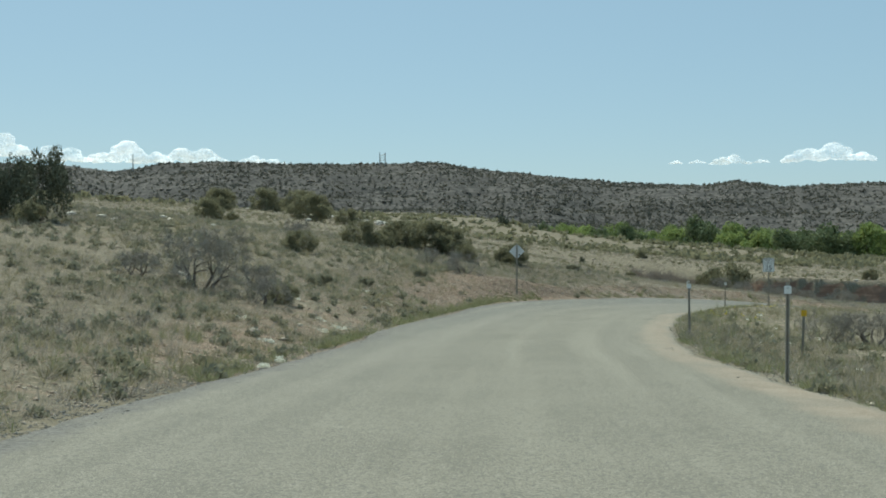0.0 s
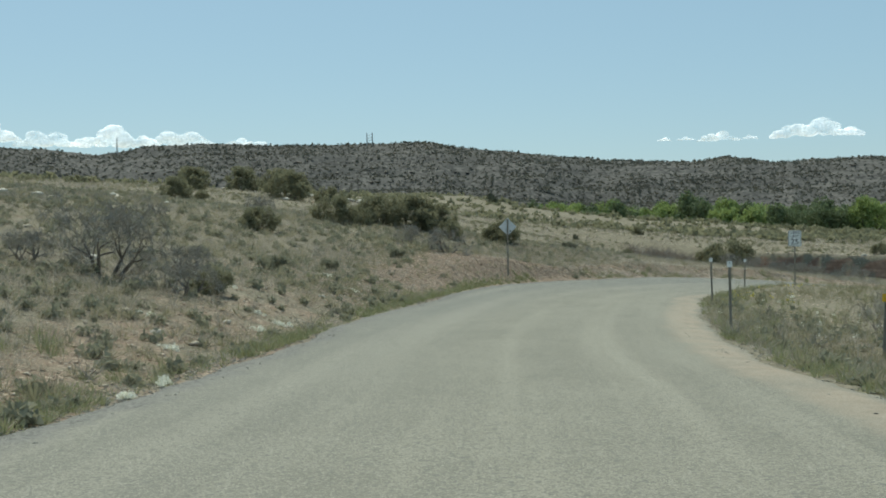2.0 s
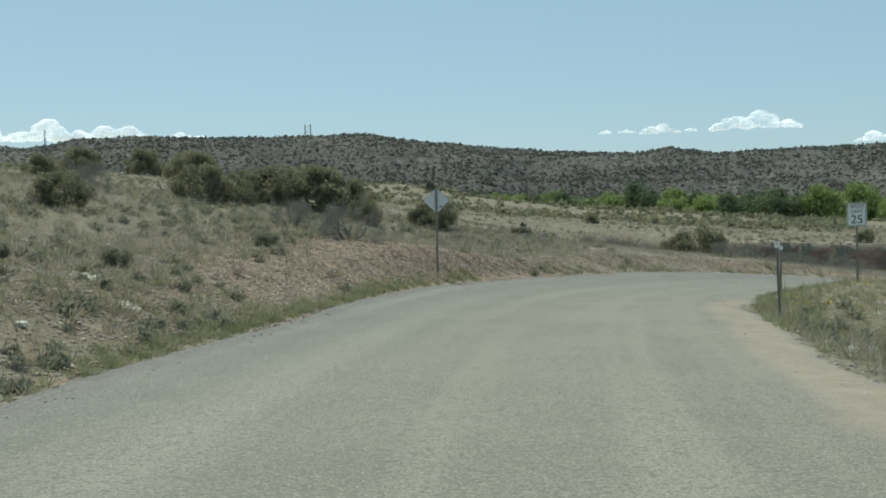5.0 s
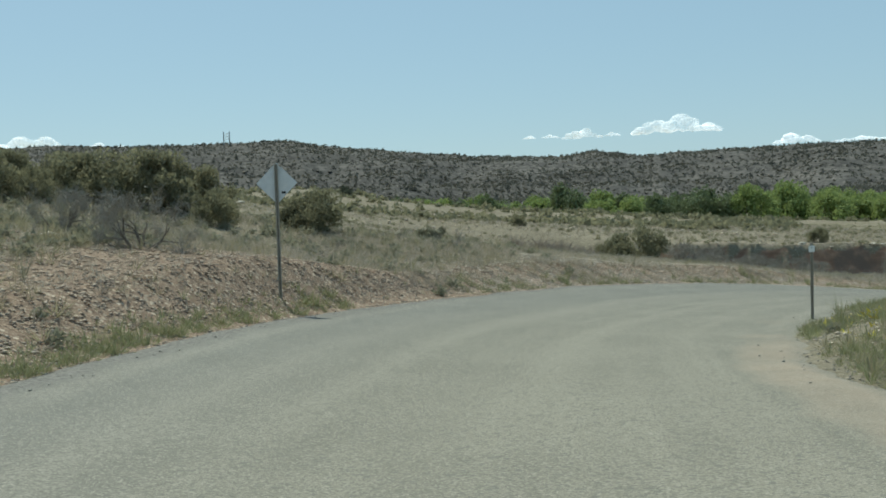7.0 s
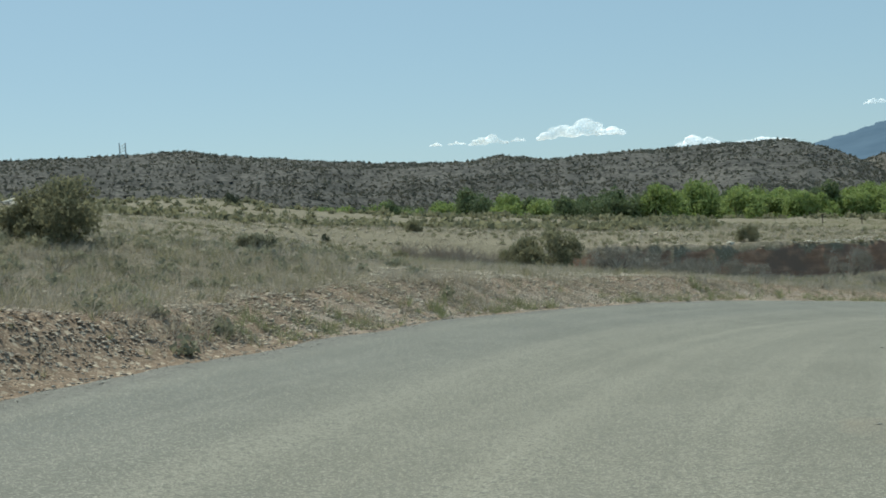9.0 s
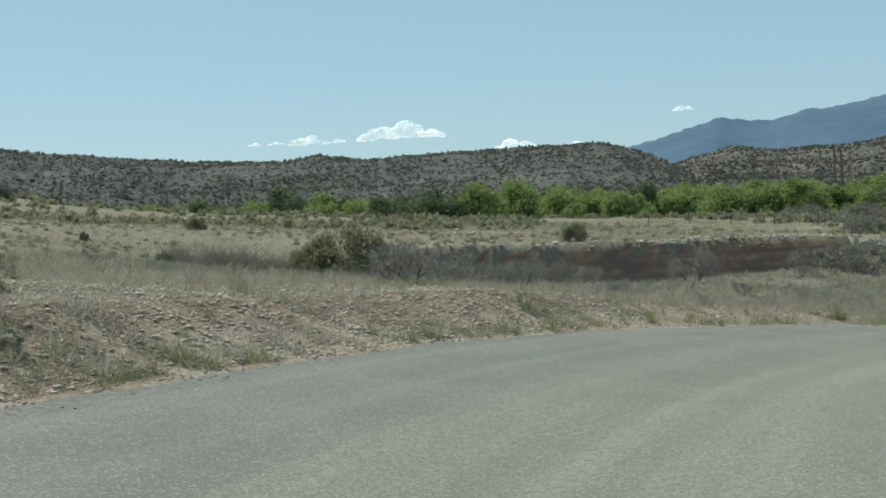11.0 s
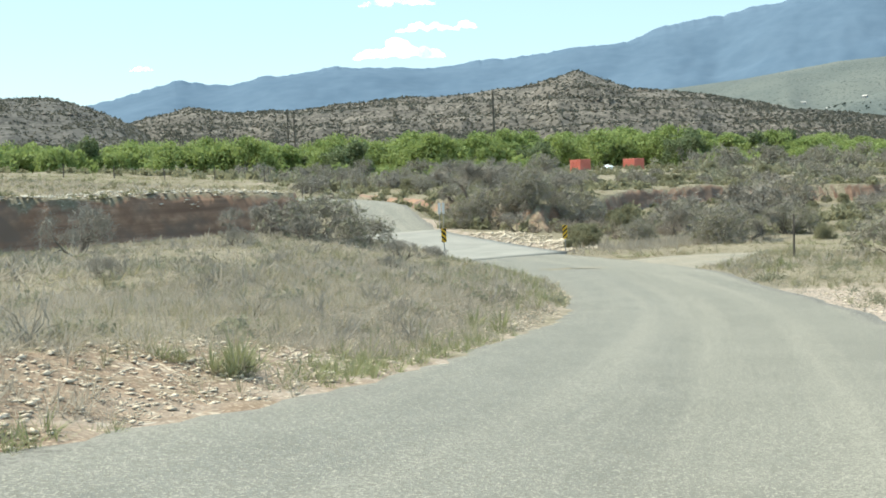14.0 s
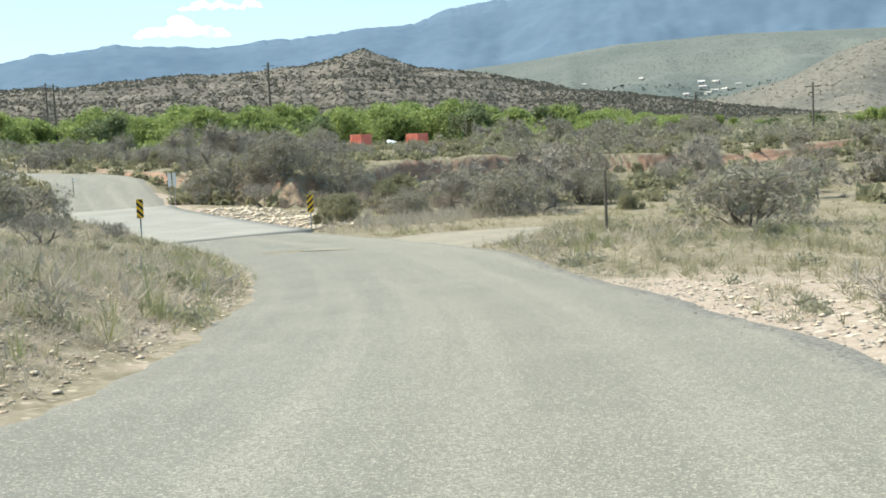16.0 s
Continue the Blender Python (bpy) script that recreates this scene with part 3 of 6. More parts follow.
def build_ground():
    xs, ys = graded(-3500, 4900, -26, 152, 0.5, 1.07), graded(-1500, 4900, 4, 166, 0.5, 1.07)
    gx, gy = np.meshgrid(xs, ys)
    z, bare, red, pale = land(gx, gy)
    nx, ny = len(xs), len(ys)
    i = (np.arange(ny - 1)[:, None] * nx + np.arange(nx - 1)[None, :]).ravel()
    ob = link_mesh("ground", np.stack([gx.ravel(), gy.ravel(), z.ravel()], 1), np.stack([i, i + 1, i + nx + 1, i + nx], 1), GROUND, smooth=True)
    for name, v in (("bare", bare), ("red", red), ("pale", pale)):
        add_attribute(ob.data, name, v)
    return tagged(ob, "stony dry grassland with bare soil and red cut banks", "ground", kind="structure")


def build_road(name, line, tang, label, mat, main=True, lift=0.0, cols=19, over=0.0):
    n = len(line)
    lat = np.linspace(-1, 1, cols)
    nx_ = np.stack([tang[:, 1], -tang[:, 0]], 1)
    ragged = 1 + 0.045 * vnoise(np.arange(n), np.zeros(n), 5, 21) + 0.03 * vnoise(np.arange(n), np.zeros(n), 1.7, 22)
    ragged2 = 1 + 0.045 * vnoise(np.arange(n), np.zeros(n), 5, 23) + 0.03 * vnoise(np.arange(n), np.zeros(n), 1.7, 24)
    half = line[:, 3][:, None] * np.where(lat[None, :] < 0, ragged[:, None], ragged2[:, None]) + over
    off = lat[None, :] * half
    px = line[:, 0][:, None] + nx_[:, 0][:, None] * off
    py = line[:, 1][:, None] + nx_[:, 1][:, None] * off
    bank = banking(line[:, 1])[:, None] if main else 0.0
    pz = line[:, 2][:, None] - bank * np.minimum(off, 0) - 0.05 * np.abs(lat[None, :]) ** 2 - 0.07 * np.maximum(0, np.abs(lat[None, :]) - 0.9) * 10 + 0.012 * vnoise(px, py, 1.3, 25) + lift
    i = (np.arange(n - 1)[:, None] * cols + np.arange(cols - 1)[None, :]).ravel()
    faces = np.stack([i, i + 1, i + cols + 1, i + cols], 1)
    ob = link_mesh(name, np.stack([px.ravel(), py.ravel(), pz.ravel()], 1), faces, mat, smooth=True)
    run = np.concatenate([[0], np.cumsum(np.hypot(*np.diff(line[:, :2], axis=0).T))])
    uv = ob.data.uv_layers.new(name="UVMap")
    loops = np.zeros(len(ob.data.loops), np.int32)
    ob.data.loops.foreach_get("vertex_index", loops)
    u = np.stack([off.ravel(), np.repeat(run, cols)], 1)[loops]
    uv.data.foreach_set("uv", u.astype(np.float32).ravel())
    side = np.broadcast_to(lat[None, :], px.shape)
    dust_r = np.interp(line[:, 1], [30, 58, 68, 80, 120], [0.66, 0.62, 0.36, 0.12, 0.15])[:, None]
    dust = np.where(side > 0, sstep(side, 0.58, 0.84) * (1 - 0.55 * sstep(side, 0.92, 1)) * dust_r, sstep(-side, 0.7, 1) * 0.12)
    chips = sstep(np.abs(side), 0.70, 0.90) * np.where(side < 0, np.interp(line[:, 1], [84, 94], [0.85, 0.45])[:, None], np.interp(line[:, 1], [74, 84], [0.28, 0.9])[:, None])
    if not main:
        dust, chips = 0.45 + 0 * side, 0.1 * sstep(np.abs(side), 0.8, 1)
    seal = np.interp(line[:, 1], [55, 90, 135, 150], [0.1, 0.75, 0.8, 0.85])[:, None] + 0.75 * sstep(-side, 0.0, 0.75) * np.interp(line[:, 1], [15, 45], [0.2, 1])[:, None]
    add_attribute(ob.data, "seal", np.clip(seal, 0, 1) if main else 0.2 + 0 * side)
    add_attribute(ob.data, "dust", dust)
    add_attribute(ob.data, "chippings", chips)
    return tagged(ob, label, "road", kind="structure")


ground = build_ground()
road = build_road("road", MAIN, MAIN_T, "curving grey gravel road with pale wheel lines", ROAD, over=0.18)
side_road = build_road("side_road", SIDE, SIDE_T, "narrow dusty side track joining the road", ROAD, main=False, lift=-0.03)


def build_ford():
    """The concrete slab where the road crosses the wash."""
    k0 = int(np.argmin(np.hypot(MAIN[:, 0] - 79, MAIN[:, 1] - 132)))
    k1 = int(np.argmin(np.hypot(MAIN[:, 0] - 91.5, MAIN[:, 1] - 154.5)))
    sec, tan = MAIN[k0:k1 + 1].copy(), MAIN_T[k0:k1 + 1]
    sec[:, 3] += 0.35
    cols = 9
    lat = np.linspace(-1, 1, cols)
    nn = np.stack([tan[:, 1], -tan[:, 0]], 1)
    verts = []
    for drop in (0.035, -0.5):
        off = lat[None, :] * sec[:, 3][:, None]
        skew = (lat[None, :] * 0.9)
        verts.append(np.stack([sec[:, 0][:, None] + nn[:, 0][:, None] * off + tan[:, 0][:, None] * skew,
                               sec[:, 1][:, None] + nn[:, 1][:, None] * off + tan[:, 1][:, None] * skew,
                               np.repeat(sec[:, 2][:, None], cols, 1) + drop], 2).reshape(-1, 3))
    n = len(sec)
    i = (np.arange(n - 1)[:, None] * cols + np.arange(cols - 1)[None, :]).ravel()
    top = np.stack([i, i + 1, i + cols + 1, i + cols], 1)
    m = n * cols
    rim = [*(range(0, cols)), *(range(2 * cols - 1, m, cols)), *(range(m - 2, m - cols - 1, -1)), *(range(m - 2 * cols, 0, -cols))]
    sides = [(a, a + m, b + m, b) for a, b in zip(rim, rim[1:] + rim[:1])]
    ob = link_mesh("ford_slab", np.vstack(verts), np.vstack([top, np.array(sides), top[:, ::-1] + m]), CONCRETE)
    return tagged(ob, "pale concrete slab where the road crosses the wash", "ford", kind="structure")


ford = build_ford()


# ---------------------------------------------------------------- hills and mountains
CENTRE = (20.0, 70.0)
# bearing from the bend in degrees, crest height in metres
RIDGE_NORTH = [(-75, 60), (-50, 72), (-32, 66), (-24, 70), (-20, 70), (-17.7, 65), (-15, 73), (-12.2, 75.5), (-9.4, 74), (-6.5, 74), (-3.7, 75), (-1.8, 77), (0.1, 71), (3.0, 66), (6.4, 60), (9.2, 57),
               (11.9, 55), (13.5, 59), (15.9, 53), (18.9, 55), (22.6, 56), (27.2, 56), (28.4, 50), (30.0, 39), (32, 22), (36, 5)]
RIDGE_EAST = [(26, 15), (29, 31), (30.6, 38), (33.2, 49), (35.1, 43), (38.8, 45), (42.6, 50), (46.5, 52), (48.9, 57), (51.1, 67), (53.6, 50), (56.9, 43), (60.8, 28), (65.7, 16), (69.7, 5), (76, -8)]
FOOT = [(44, 60), (51, 105), (55.3, 128), (59, 142), (63.2, 168), (68.3, 178), (74.7, 172), (84, 180), (100, 150)]
PALE = [(61, -5), (64.3, 20), (68, 30), (70.5, 48), (72.9, 80), (75, 95), (82, 100), (92, 60)]
RANGE = [(18, 60), (24, 150), (28.9, 245), (30.6, 276), (32.7, 324), (35.1, 300), (36.7, 326), (40.2, 354), (43.9, 339), (47, 354), (50.8, 384), (54, 399), (55.6, 451), (58.8, 481), (64, 560), (72, 640), (82, 600), (100, 400)]


def build_hill(name, crest, r_foot, r_crest, z_foot, mat, label, steps=0.12, rows=44, rough=5.0, gully=0.0, back=500, ledge=0.0, jag=0.0, spur=0.0):
    """A range: slopes from its foot to the crest along bearings, with gullies, and a back that falls away."""
    az = np.arange(crest[0][0], crest[-1][0], steps)
    top = np.interp(az, [c[0] for c in crest], [c[1] for c in crest])
    crag = jag * (0.6 * vnoise(az, 0 * az, 1.1, 37) + 0.45 * vnoise(az, 0 * az, 0.4, 38) + 0.3 * vnoise(az, 0 * az, 0.17, 39))
    k = np.concatenate([np.linspace(0, 1, rows), [1.15, 1.5, 2.0]])
    a, kk = np.meshgrid(np.radians(az), k)
    wob = 1 + 0.05 * vnoise(np.degrees(a), 0 * a, 3.0, 31) * (1 - np.clip(kk, 0, 1))
    r = (r_foot + (r_crest - r_foot) * np.minimum(kk, 1)) * wob + back * np.maximum(kk - 1, 0)
    x, y = CENTRE[0] + r * np.sin(a), CENTRE[1] + r * np.cos(a)
    shape = np.interp(kk, [0, 0.25, 0.6, 0.85, 1.0, 1.15, 1.5, 2.0], [0, 0.10, 0.46, 0.86, 1.0, 0.97, 0.6, -0.2])
    wide = max(3, int(2.4 / steps))
    pad = np.pad(top, wide, mode="edge")
    soft = np.convolve(np.convolve(pad, np.ones(wide) / wide, "same"), np.ones(wide) / wide, "same")[wide:-wide]
    crest_z = soft[None, :] + (top - soft)[None, :] * np.clip((kk - 0.55) / 0.45, 0, 1) ** 1.5
    z = z_foot + (crest_z - z_foot) * shape
    amp = np.sin(np.pi * np.clip(kk, 0, 1)) ** 0.8 * (top[None, :] - z_foot) / 80.0
    z = z + amp * (rough * vnoise(x, y, 90, 32) + 0.5 * rough * vnoise(x, y, 38, 33) + gully * np.abs(vnoise(np.degrees(a), kk * 0.6, 2.2, 34)) * -8)
    if spur:
        z = z + amp * spur * (vnoise(x, y, 420, 61) + 0.6 * vnoise(x, y, 170, 62))
    z = z + rough * 0.09 * vnoise(x, y, 15, 35) + crag[None, :] * np.clip((kk - 0.86) / 0.14, 0, 1)
    if ledge:
        z = z + amp * ledge * np.sin(z * 0.55 + 2 * vnoise(x, y, 120, 36))
    n = len(az)
    i = (np.arange(len(k) - 1)[:, None] * n + np.arange(n - 1)[None, :]).ravel()
    ob = link_mesh(name, np.stack([x.ravel(), y.ravel(), z.ravel()], 1), np.stack([i, i + n, i + n + 1, i + 1], 1), mat, smooth=True)
    return tagged(ob, label, "hill", kind="structure"), (x, y, z)


ridge_north, NORTH_GRID = build_hill("ridge_north", RIDGE_NORTH, 560, 960, -4, RIDGE, "dark juniper-dotted rocky ridge under the sky", gully=1.0, ledge=1.6, jag=0.9)
ridge_east, EAST_GRID = build_hill("ridge_east", RIDGE_EAST, 620, 1010, -6, LAYERED, "brown layered hill with a pointed summit", gully=1.0, ledge=2.6, jag=1.2)
foothill, _g1 = build_hill("foothill", FOOT, 1500, 2620, 12, FOOTHILL, "grassy foothills below the mountains, haze tinted into their pale green", steps=0.2, rough=5, gully=1.0)
pale_hill, PALE_GRID = build_hill("pale_hill", PALE, 1050, 1620, -4, BADLAND, "pale eroded hill with scattered bushes", steps=0.2, rough=6, gully=2.0, ledge=1.5)
mountain, _g3 = build_hill("mountain_range", RANGE, 3000, 4480, 60, MOUNTAIN, "long mountain range tinted blue to stand in for haze", steps=0.06, rough=1.5, back=200, jag=9.0, spur=5.0)

# ---------------------------------------------------------------- plants
def rng_(seed):
    return np.random.default_rng(seed)


def leaf_cloud(r, centres, radii, count, size, flat=0.9):
    """Small leaf triangles scattered through rounded clumps."""
    which = r.choice(len(centres), count, p=radii ** 2 / (radii ** 2).sum())
    d = r.normal(size=(count, 3))
    d /= np.linalg.norm(d, axis=1)[:, None]
    rad = radii[which] * r.uniform(0.35, 1.0, count) ** 0.5
    p = centres[which] + d * rad[:, None] * np.array([1, 1, flat])
    u, v = r.normal(size=(count, 3)), r.normal(size=(count, 3))
    u /= np.linalg.norm(u, axis=1)[:, None]
    v /= np.linalg.norm(v, axis=1)[:, None]
    s = (size * r.uniform(0.6, 1.4, count))[:, None]
    verts = np.stack([p - u * s * 0.62, p + u * s * 0.62, p + v * s * 1.15], 1).reshape(-1, 3)
    return verts, np.arange(3 * count).reshape(-1, 3)


def tubes(segments, sides=4):
    """Tapered tubes for (a, b, r0, r1) rows."""
    seg = np.array([(*a, *b, r0, r1) for a, b, r0, r1 in segments])
    a, b, r0, r1 = seg[:, :3], seg[:, 3:6], seg[:, 6], seg[:, 7]
    d = b - a
    d /= np.linalg.norm(d, axis=1)[:, None] + 1e-9
    ref = np.where(np.abs(d[:, 2:3]) > 0.9, np.array([[1.0, 0, 0]]), np.array([[0, 0, 1.0]]))
    u = np.cross(d, ref)
    u /= np.linalg.norm(u, axis=1)[:, None] + 1e-9
    v = np.cross(d, u)
    rings = []
    for p, rr in ((a, r0), (b, r1)):
        for k in range(sides):
            t = 2 * math.pi * k / sides
            rings.append(p + (u * math.cos(t) + v * math.sin(t)) * rr[:, None])
    verts = np.stack(rings, 1).reshape(-1, 3)
    base = np.arange(len(seg))[:, None] * 2 * sides
    faces = np.concatenate([base + np.array([k, (k + 1) % sides, sides + (k + 1) % sides, sides + k])[None, :] for k in range(sides)])
    return verts, faces


def ribbons(r, segments):
    """Fine twigs: one narrow face each."""
    seg = np.array([(*a, *b, w) for a, b, w, _ in segments])
    a, b = seg[:, :3], seg[:, 3:6]
    s = r.normal(size=a.shape)
    s = s / np.linalg.norm(s, axis=1)[:, None] * seg[:, 6:7]
    return np.stack([a - s, a + s, b + s * 0.5, b - s * 0.5], 1).reshape(-1, 3), np.arange(4 * len(seg)).reshape(-1, 4)


def branches(r, tall, spread, stems, depth, crook=0.5, first=0.3, thick=0.05, twigs=3):
    """Crooked branching limbs; returns thick limbs, thin twigs and tip points."""
    limbs, thin, tips = [], [], []

    def grow(p, d, length, rad, lvl):
        for _ in range(2):
            d = d + r.normal(size=3) * crook * 0.35
            d = d / np.linalg.norm(d)
            q = p + d * length / 2
            (limbs if lvl < 2 else thin).append((p, q, rad, rad * 0.8))
            p, rad = q, rad * 0.8
        if lvl >= depth:
            tips.append(p)
            return
        for _ in range(twigs if lvl else max(2, twigs)):
            dd = d + r.normal(size=3) * crook
            dd[2] += 0.12
            grow(p, dd / np.linalg.norm(dd), length * r.uniform(0.6, 0.85), rad * 0.6, lvl + 1)
    for s in range(stems):
        t = 2 * math.pi * (s + r.uniform(0, 0.8)) / stems
        lean = spread * r.uniform(0.5, 1.1)
        d = np.array([math.cos(t) * lean, math.sin(t) * lean, 1.0])
        grow(np.array([math.cos(t) * 0.1, math.sin(t) * 0.1, -0.15]), d / np.linalg.norm(d), tall * first, thick, 0)
    return limbs, thin, np.array(tips)


def fit_height(parts, tall, wide):
    """Scale factors that bring points to a height and breadth."""
    allv = np.vstack(parts)
    return np.array([wide / max(np.ptp(allv[:, 0]), 1e-6), wide / max(np.ptp(allv[:, 1]), 1e-6), tall / allv[:, 2].max()])


def make_shrub(seed, leaf_mat, tall=1.8, wide=3.0, count=2600, size=0.13, label="", name="bush", category="bush", bare=0.0):
    """A many-stemmed bush: crooked stems under an uneven leafy crown."""
    r = rng_(seed)
    limbs, thin, tips = branches(r, tall, 0.9, 6, 3, 0.6, 0.32, 0.05, 2)
    v1, f1 = tubes(limbs + thin)
    keep = r.random(len(tips)) > bare
    c = tips[keep] if keep.any() else tips
    m = 14
    t = 2 * math.pi * (np.arange(m) + r.uniform(0, 0.8, m)) / m
    rad = np.ptp(c[:, 0]) * r.uniform(0.22, 0.46, m)
    c = np.vstack([c, np.column_stack([np.cos(t) * rad, np.sin(t) * rad, tall * r.uniform(0.12, 0.5, m)])])
    radii = r.uniform(0.18, 0.42, len(c)) * tall * 0.55
    v2, f2 = leaf_cloud(r, c, radii, count, size)
    s = fit_height([v2], tall, wide)
    v1, v2 = v1 * s, v2 * s
    v2[:, 2] = np.maximum(v2[:, 2], 0.02)
    ob = empty(name, 0, 0, -500, label=label, category=category)
    link_mesh("wood", v1, f1, BARK, ob)
    link_mesh("crown", v2, f2, leaf_mat, ob)
    return ob


def make_bare_bush(seed, tall=2.0, wide=3.6, label="", stems=5, depth=4, thick=0.07, fuzz=900, name="bare_bush", crook=0.75, leaf_mat=None, leaves=0, twig=0.008):
    """A leafless mesquite: dark crooked limbs with a haze of grey twigs."""
    r = rng_(seed)
    limbs, thin, tips = branches(r, tall, 1.0, stems, depth, crook, 0.3, thick, 2 if depth > 4 else 3)
    extra = []
    pick = tips[r.integers(0, len(tips), fuzz)]
    for p in pick:
        d = r.normal(size=3)
        d /= np.linalg.norm(d)
        q = p + d * r.uniform(0.12, 0.35) * tall * 0.5
        extra.append((p, q, twig, twig * 0.4))
    v1, f1 = tubes(limbs, 6)
    v2, f2 = tubes(thin, 3)
    f2 = f2.copy()
    v3, f3 = ribbons(r, extra)
    s = fit_height([v2, v3], tall, wide)
    ob = empty(name, 0, 0, -500, label=label, category="bush")
    link_mesh("trunk", v1 * s, f1, BARK, ob)
    link_mesh("branchwork", np.vstack([v2, v3]) * s, np.vstack([f2, f3 + len(v2)]), TWIG, ob)
    if leaves:
        v4, f4 = leaf_cloud(r, tips, np.full(len(tips), 0.25 * tall * 0.5), leaves, 0.10)
        link_mesh("foliage", v4 * s, f4, leaf_mat, ob)
    return ob


def make_tree(seed, leaf_mat, tall=12.0, wide=10.0, count=1500, size=0.75, label="", name="cottonwood"):
    """A broad riverside tree: tapered trunk, limbs and a lumpy crown of leaf clumps."""
    r = rng_(seed)
    limbs, thin, tips = branches(r, tall, 0.45, 3, 3, 0.5, 0.34, 0.28, 3)
    limbs.insert(0, (np.array([0, 0, -0.5]), np.array([0, 0, tall * 0.12]), 0.5, 0.35))
    v1, f1 = tubes(limbs + thin, 5)
    m = 16
    t = 2 * math.pi * (np.arange(m) + r.uniform(0, 0.7, m)) / m
    rad = wide * r.uniform(0.22, 0.42, m)
    skirt = np.column_stack([np.cos(t) * rad, np.sin(t) * rad, tall * r.uniform(0.12, 0.55, m)])
    tips = np.vstack([tips * np.array([0.85, 0.85, 0.9]), skirt])
    radii = r.uniform(0.07, 0.19, len(tips)) * tall
    v2, f2 = leaf_cloud(r, tips, radii, count, size, 0.8)
    s = fit_height([v2], tall, wide)
    ob = empty(name, 0, 0, -500, label=label, category="tree")
    link_mesh("trunk", v1 * s, f1, BARK, ob)
    link_mesh("crown", v2 * s, f2, leaf_mat, ob)
    return ob


PLACED = set()


def plant(proto, x, y, scale=1.0, turn=0.0, label="", group="", sink=0.05, stretch=1.0):
    """Sets a plant on the ground; the first one placed is the prototype itself."""
    m = pose(x, y, height(x, y) - sink, 0, 0, turn)
    if proto.name not in PLACED:
        PLACED.add(proto.name)
        ob = proto
        ob.matrix_basis = m
    else:
        ob = copy_thing(proto, m)
    ob.scale = (scale, scale, scale * stretch)
    return tagged(ob, label, group=group)


# --- big shrubs of the slope
shrub_a = make_shrub(1, SHRUB, 2.2, 3.6, 9000, 0.085, "dense olive-green desert shrub on the grassy slope")
shrub_b = make_shrub(2, SHRUB, 1.9, 2.6, 7000, 0.080, "rounded dark green shrub on stony ground")
shrub_c = make_shrub(3, SAGE, 1.2, 1.9, 5000, 0.060, "low grey-green sagebrush in dry grass")
juniper_a = make_shrub(4, JUNIPER, 3.4, 3.6, 10000, 0.10, "dark green bushy juniper on the slope", "juniper", "tree")
mesq_a = make_bare_bush(11, 2.4, 4.0, "leafless grey mesquite with crooked dark limbs", fuzz=2600)
mesq_b = make_bare_bush(12, 1.7, 3.0, "small bare grey thorn bush", stems=4, fuzz=1600)
mesq_c = make_bare_bush(13, 3.6, 6.4, "large leafless mesquite tree with twisted trunk", stems=3, depth=5, thick=0.16, fuzz=6500, name="mesquite_tree", twig=0.010)
mesq_d = make_bare_bush(14, 3.2, 5.5, "grey-brown mesquite thicket just coming into leaf", stems=6, depth=4, thick=0.10, fuzz=6000, name="mesquite_tree", leaf_mat=SHRUB, leaves=1800, twig=0.010)
mesq_e = make_bare_bush(15, 3.2, 5.5, "grey-brown mesquite thicket on the brushy flats", stems=5, depth=3, thick=0.10, fuzz=1900, name="mesquite_tree", leaf_mat=SHRUB, leaves=700, twig=0.018)
mesq_f = make_bare_bush(16, 2.9, 5.8, "leafless grey mesquite on the brushy flats", stems=5, depth=3, thick=0.12, fuzz=2300, name="mesquite_tree", twig=0.018)
mesq_g = make_bare_bush(17, 1.95, 4.6, "broad feathery grey mesquite with its crown down to the ground", stems=11, depth=4, thick=0.035, fuzz=5600, name="mesquite_tree", crook=0.55, leaf_mat=SAGE, leaves=900, twig=0.007)

BIG = [(juniper_a, -19.3, 56.5, 1.1, 10), (juniper_a, -23, 58, 1.15, 200), (shrub_b, -18.7, 54, 0.65, 40), (shrub_a, -17.4, 158.5, 1.75, 30), (shrub_a, -12.6, 160, 1.1, 75), (shrub_a, -24, 123, 1.1, 300), (shrub_b, -22, 124.5, 0.7, 10),
       (shrub_a, -7.9, 65.6, 0.58, 220), (shrub_a, -5.4, 80.2, 0.82, 60), (shrub_b, -4.2, 81.5, 0.7, 120), (shrub_a, -3.0, 86.5, 1.0, 200), (shrub_a, -1.0, 87.2, 1.15, 20), (shrub_a, 0.7, 88.0, 0.95, 100), (shrub_b, 1.7, 84.0, 0.75, 310), (shrub_a, 5.2, 86.0, 0.78, 150), (shrub_b, 4.4, 86.6, 0.62, 80),
       (shrub_a, -22, 186, 1.9, 30), (shrub_a, -26, 176, 1.7, 300), (shrub_a, -30, 160, 1.5, 10), (shrub_b, -5.1, 38.4, 0.42, 40), (juniper_a, 12.8, 256, 0.72, 90), (shrub_b, 28.5, 172.9, 0.75, 130), (shrub_b, 35.6, 149.6, 2.35, 20), (shrub_b, 33.2, 149.4, 1.5, 160), (shrub_b, 54.6, 153.0, 0.85, 70),
       (shrub_b, 22.5, 144, 0.55, 10), (juniper_a, 18.9, 163, 0.28, 45), (shrub_c, -1.2, 63.0, 0.48, 0), (shrub_c, -3.4, 52.5, 0.45, 0), (shrub_c, -5.0, 49, 0.5, 220), (shrub_c, 10, 92, 0.6, 60), (shrub_b, 98.3, 123.0, 0.6, 80), (shrub_b, 85.6, 132.9, 0.45, 20),
       (shrub_c, 73.0, 106.4, 0.5, 80), (shrub_b, 105.8, 143.9, 1.2, 30), (shrub_b, 101.5, 141, 0.9, 200)]
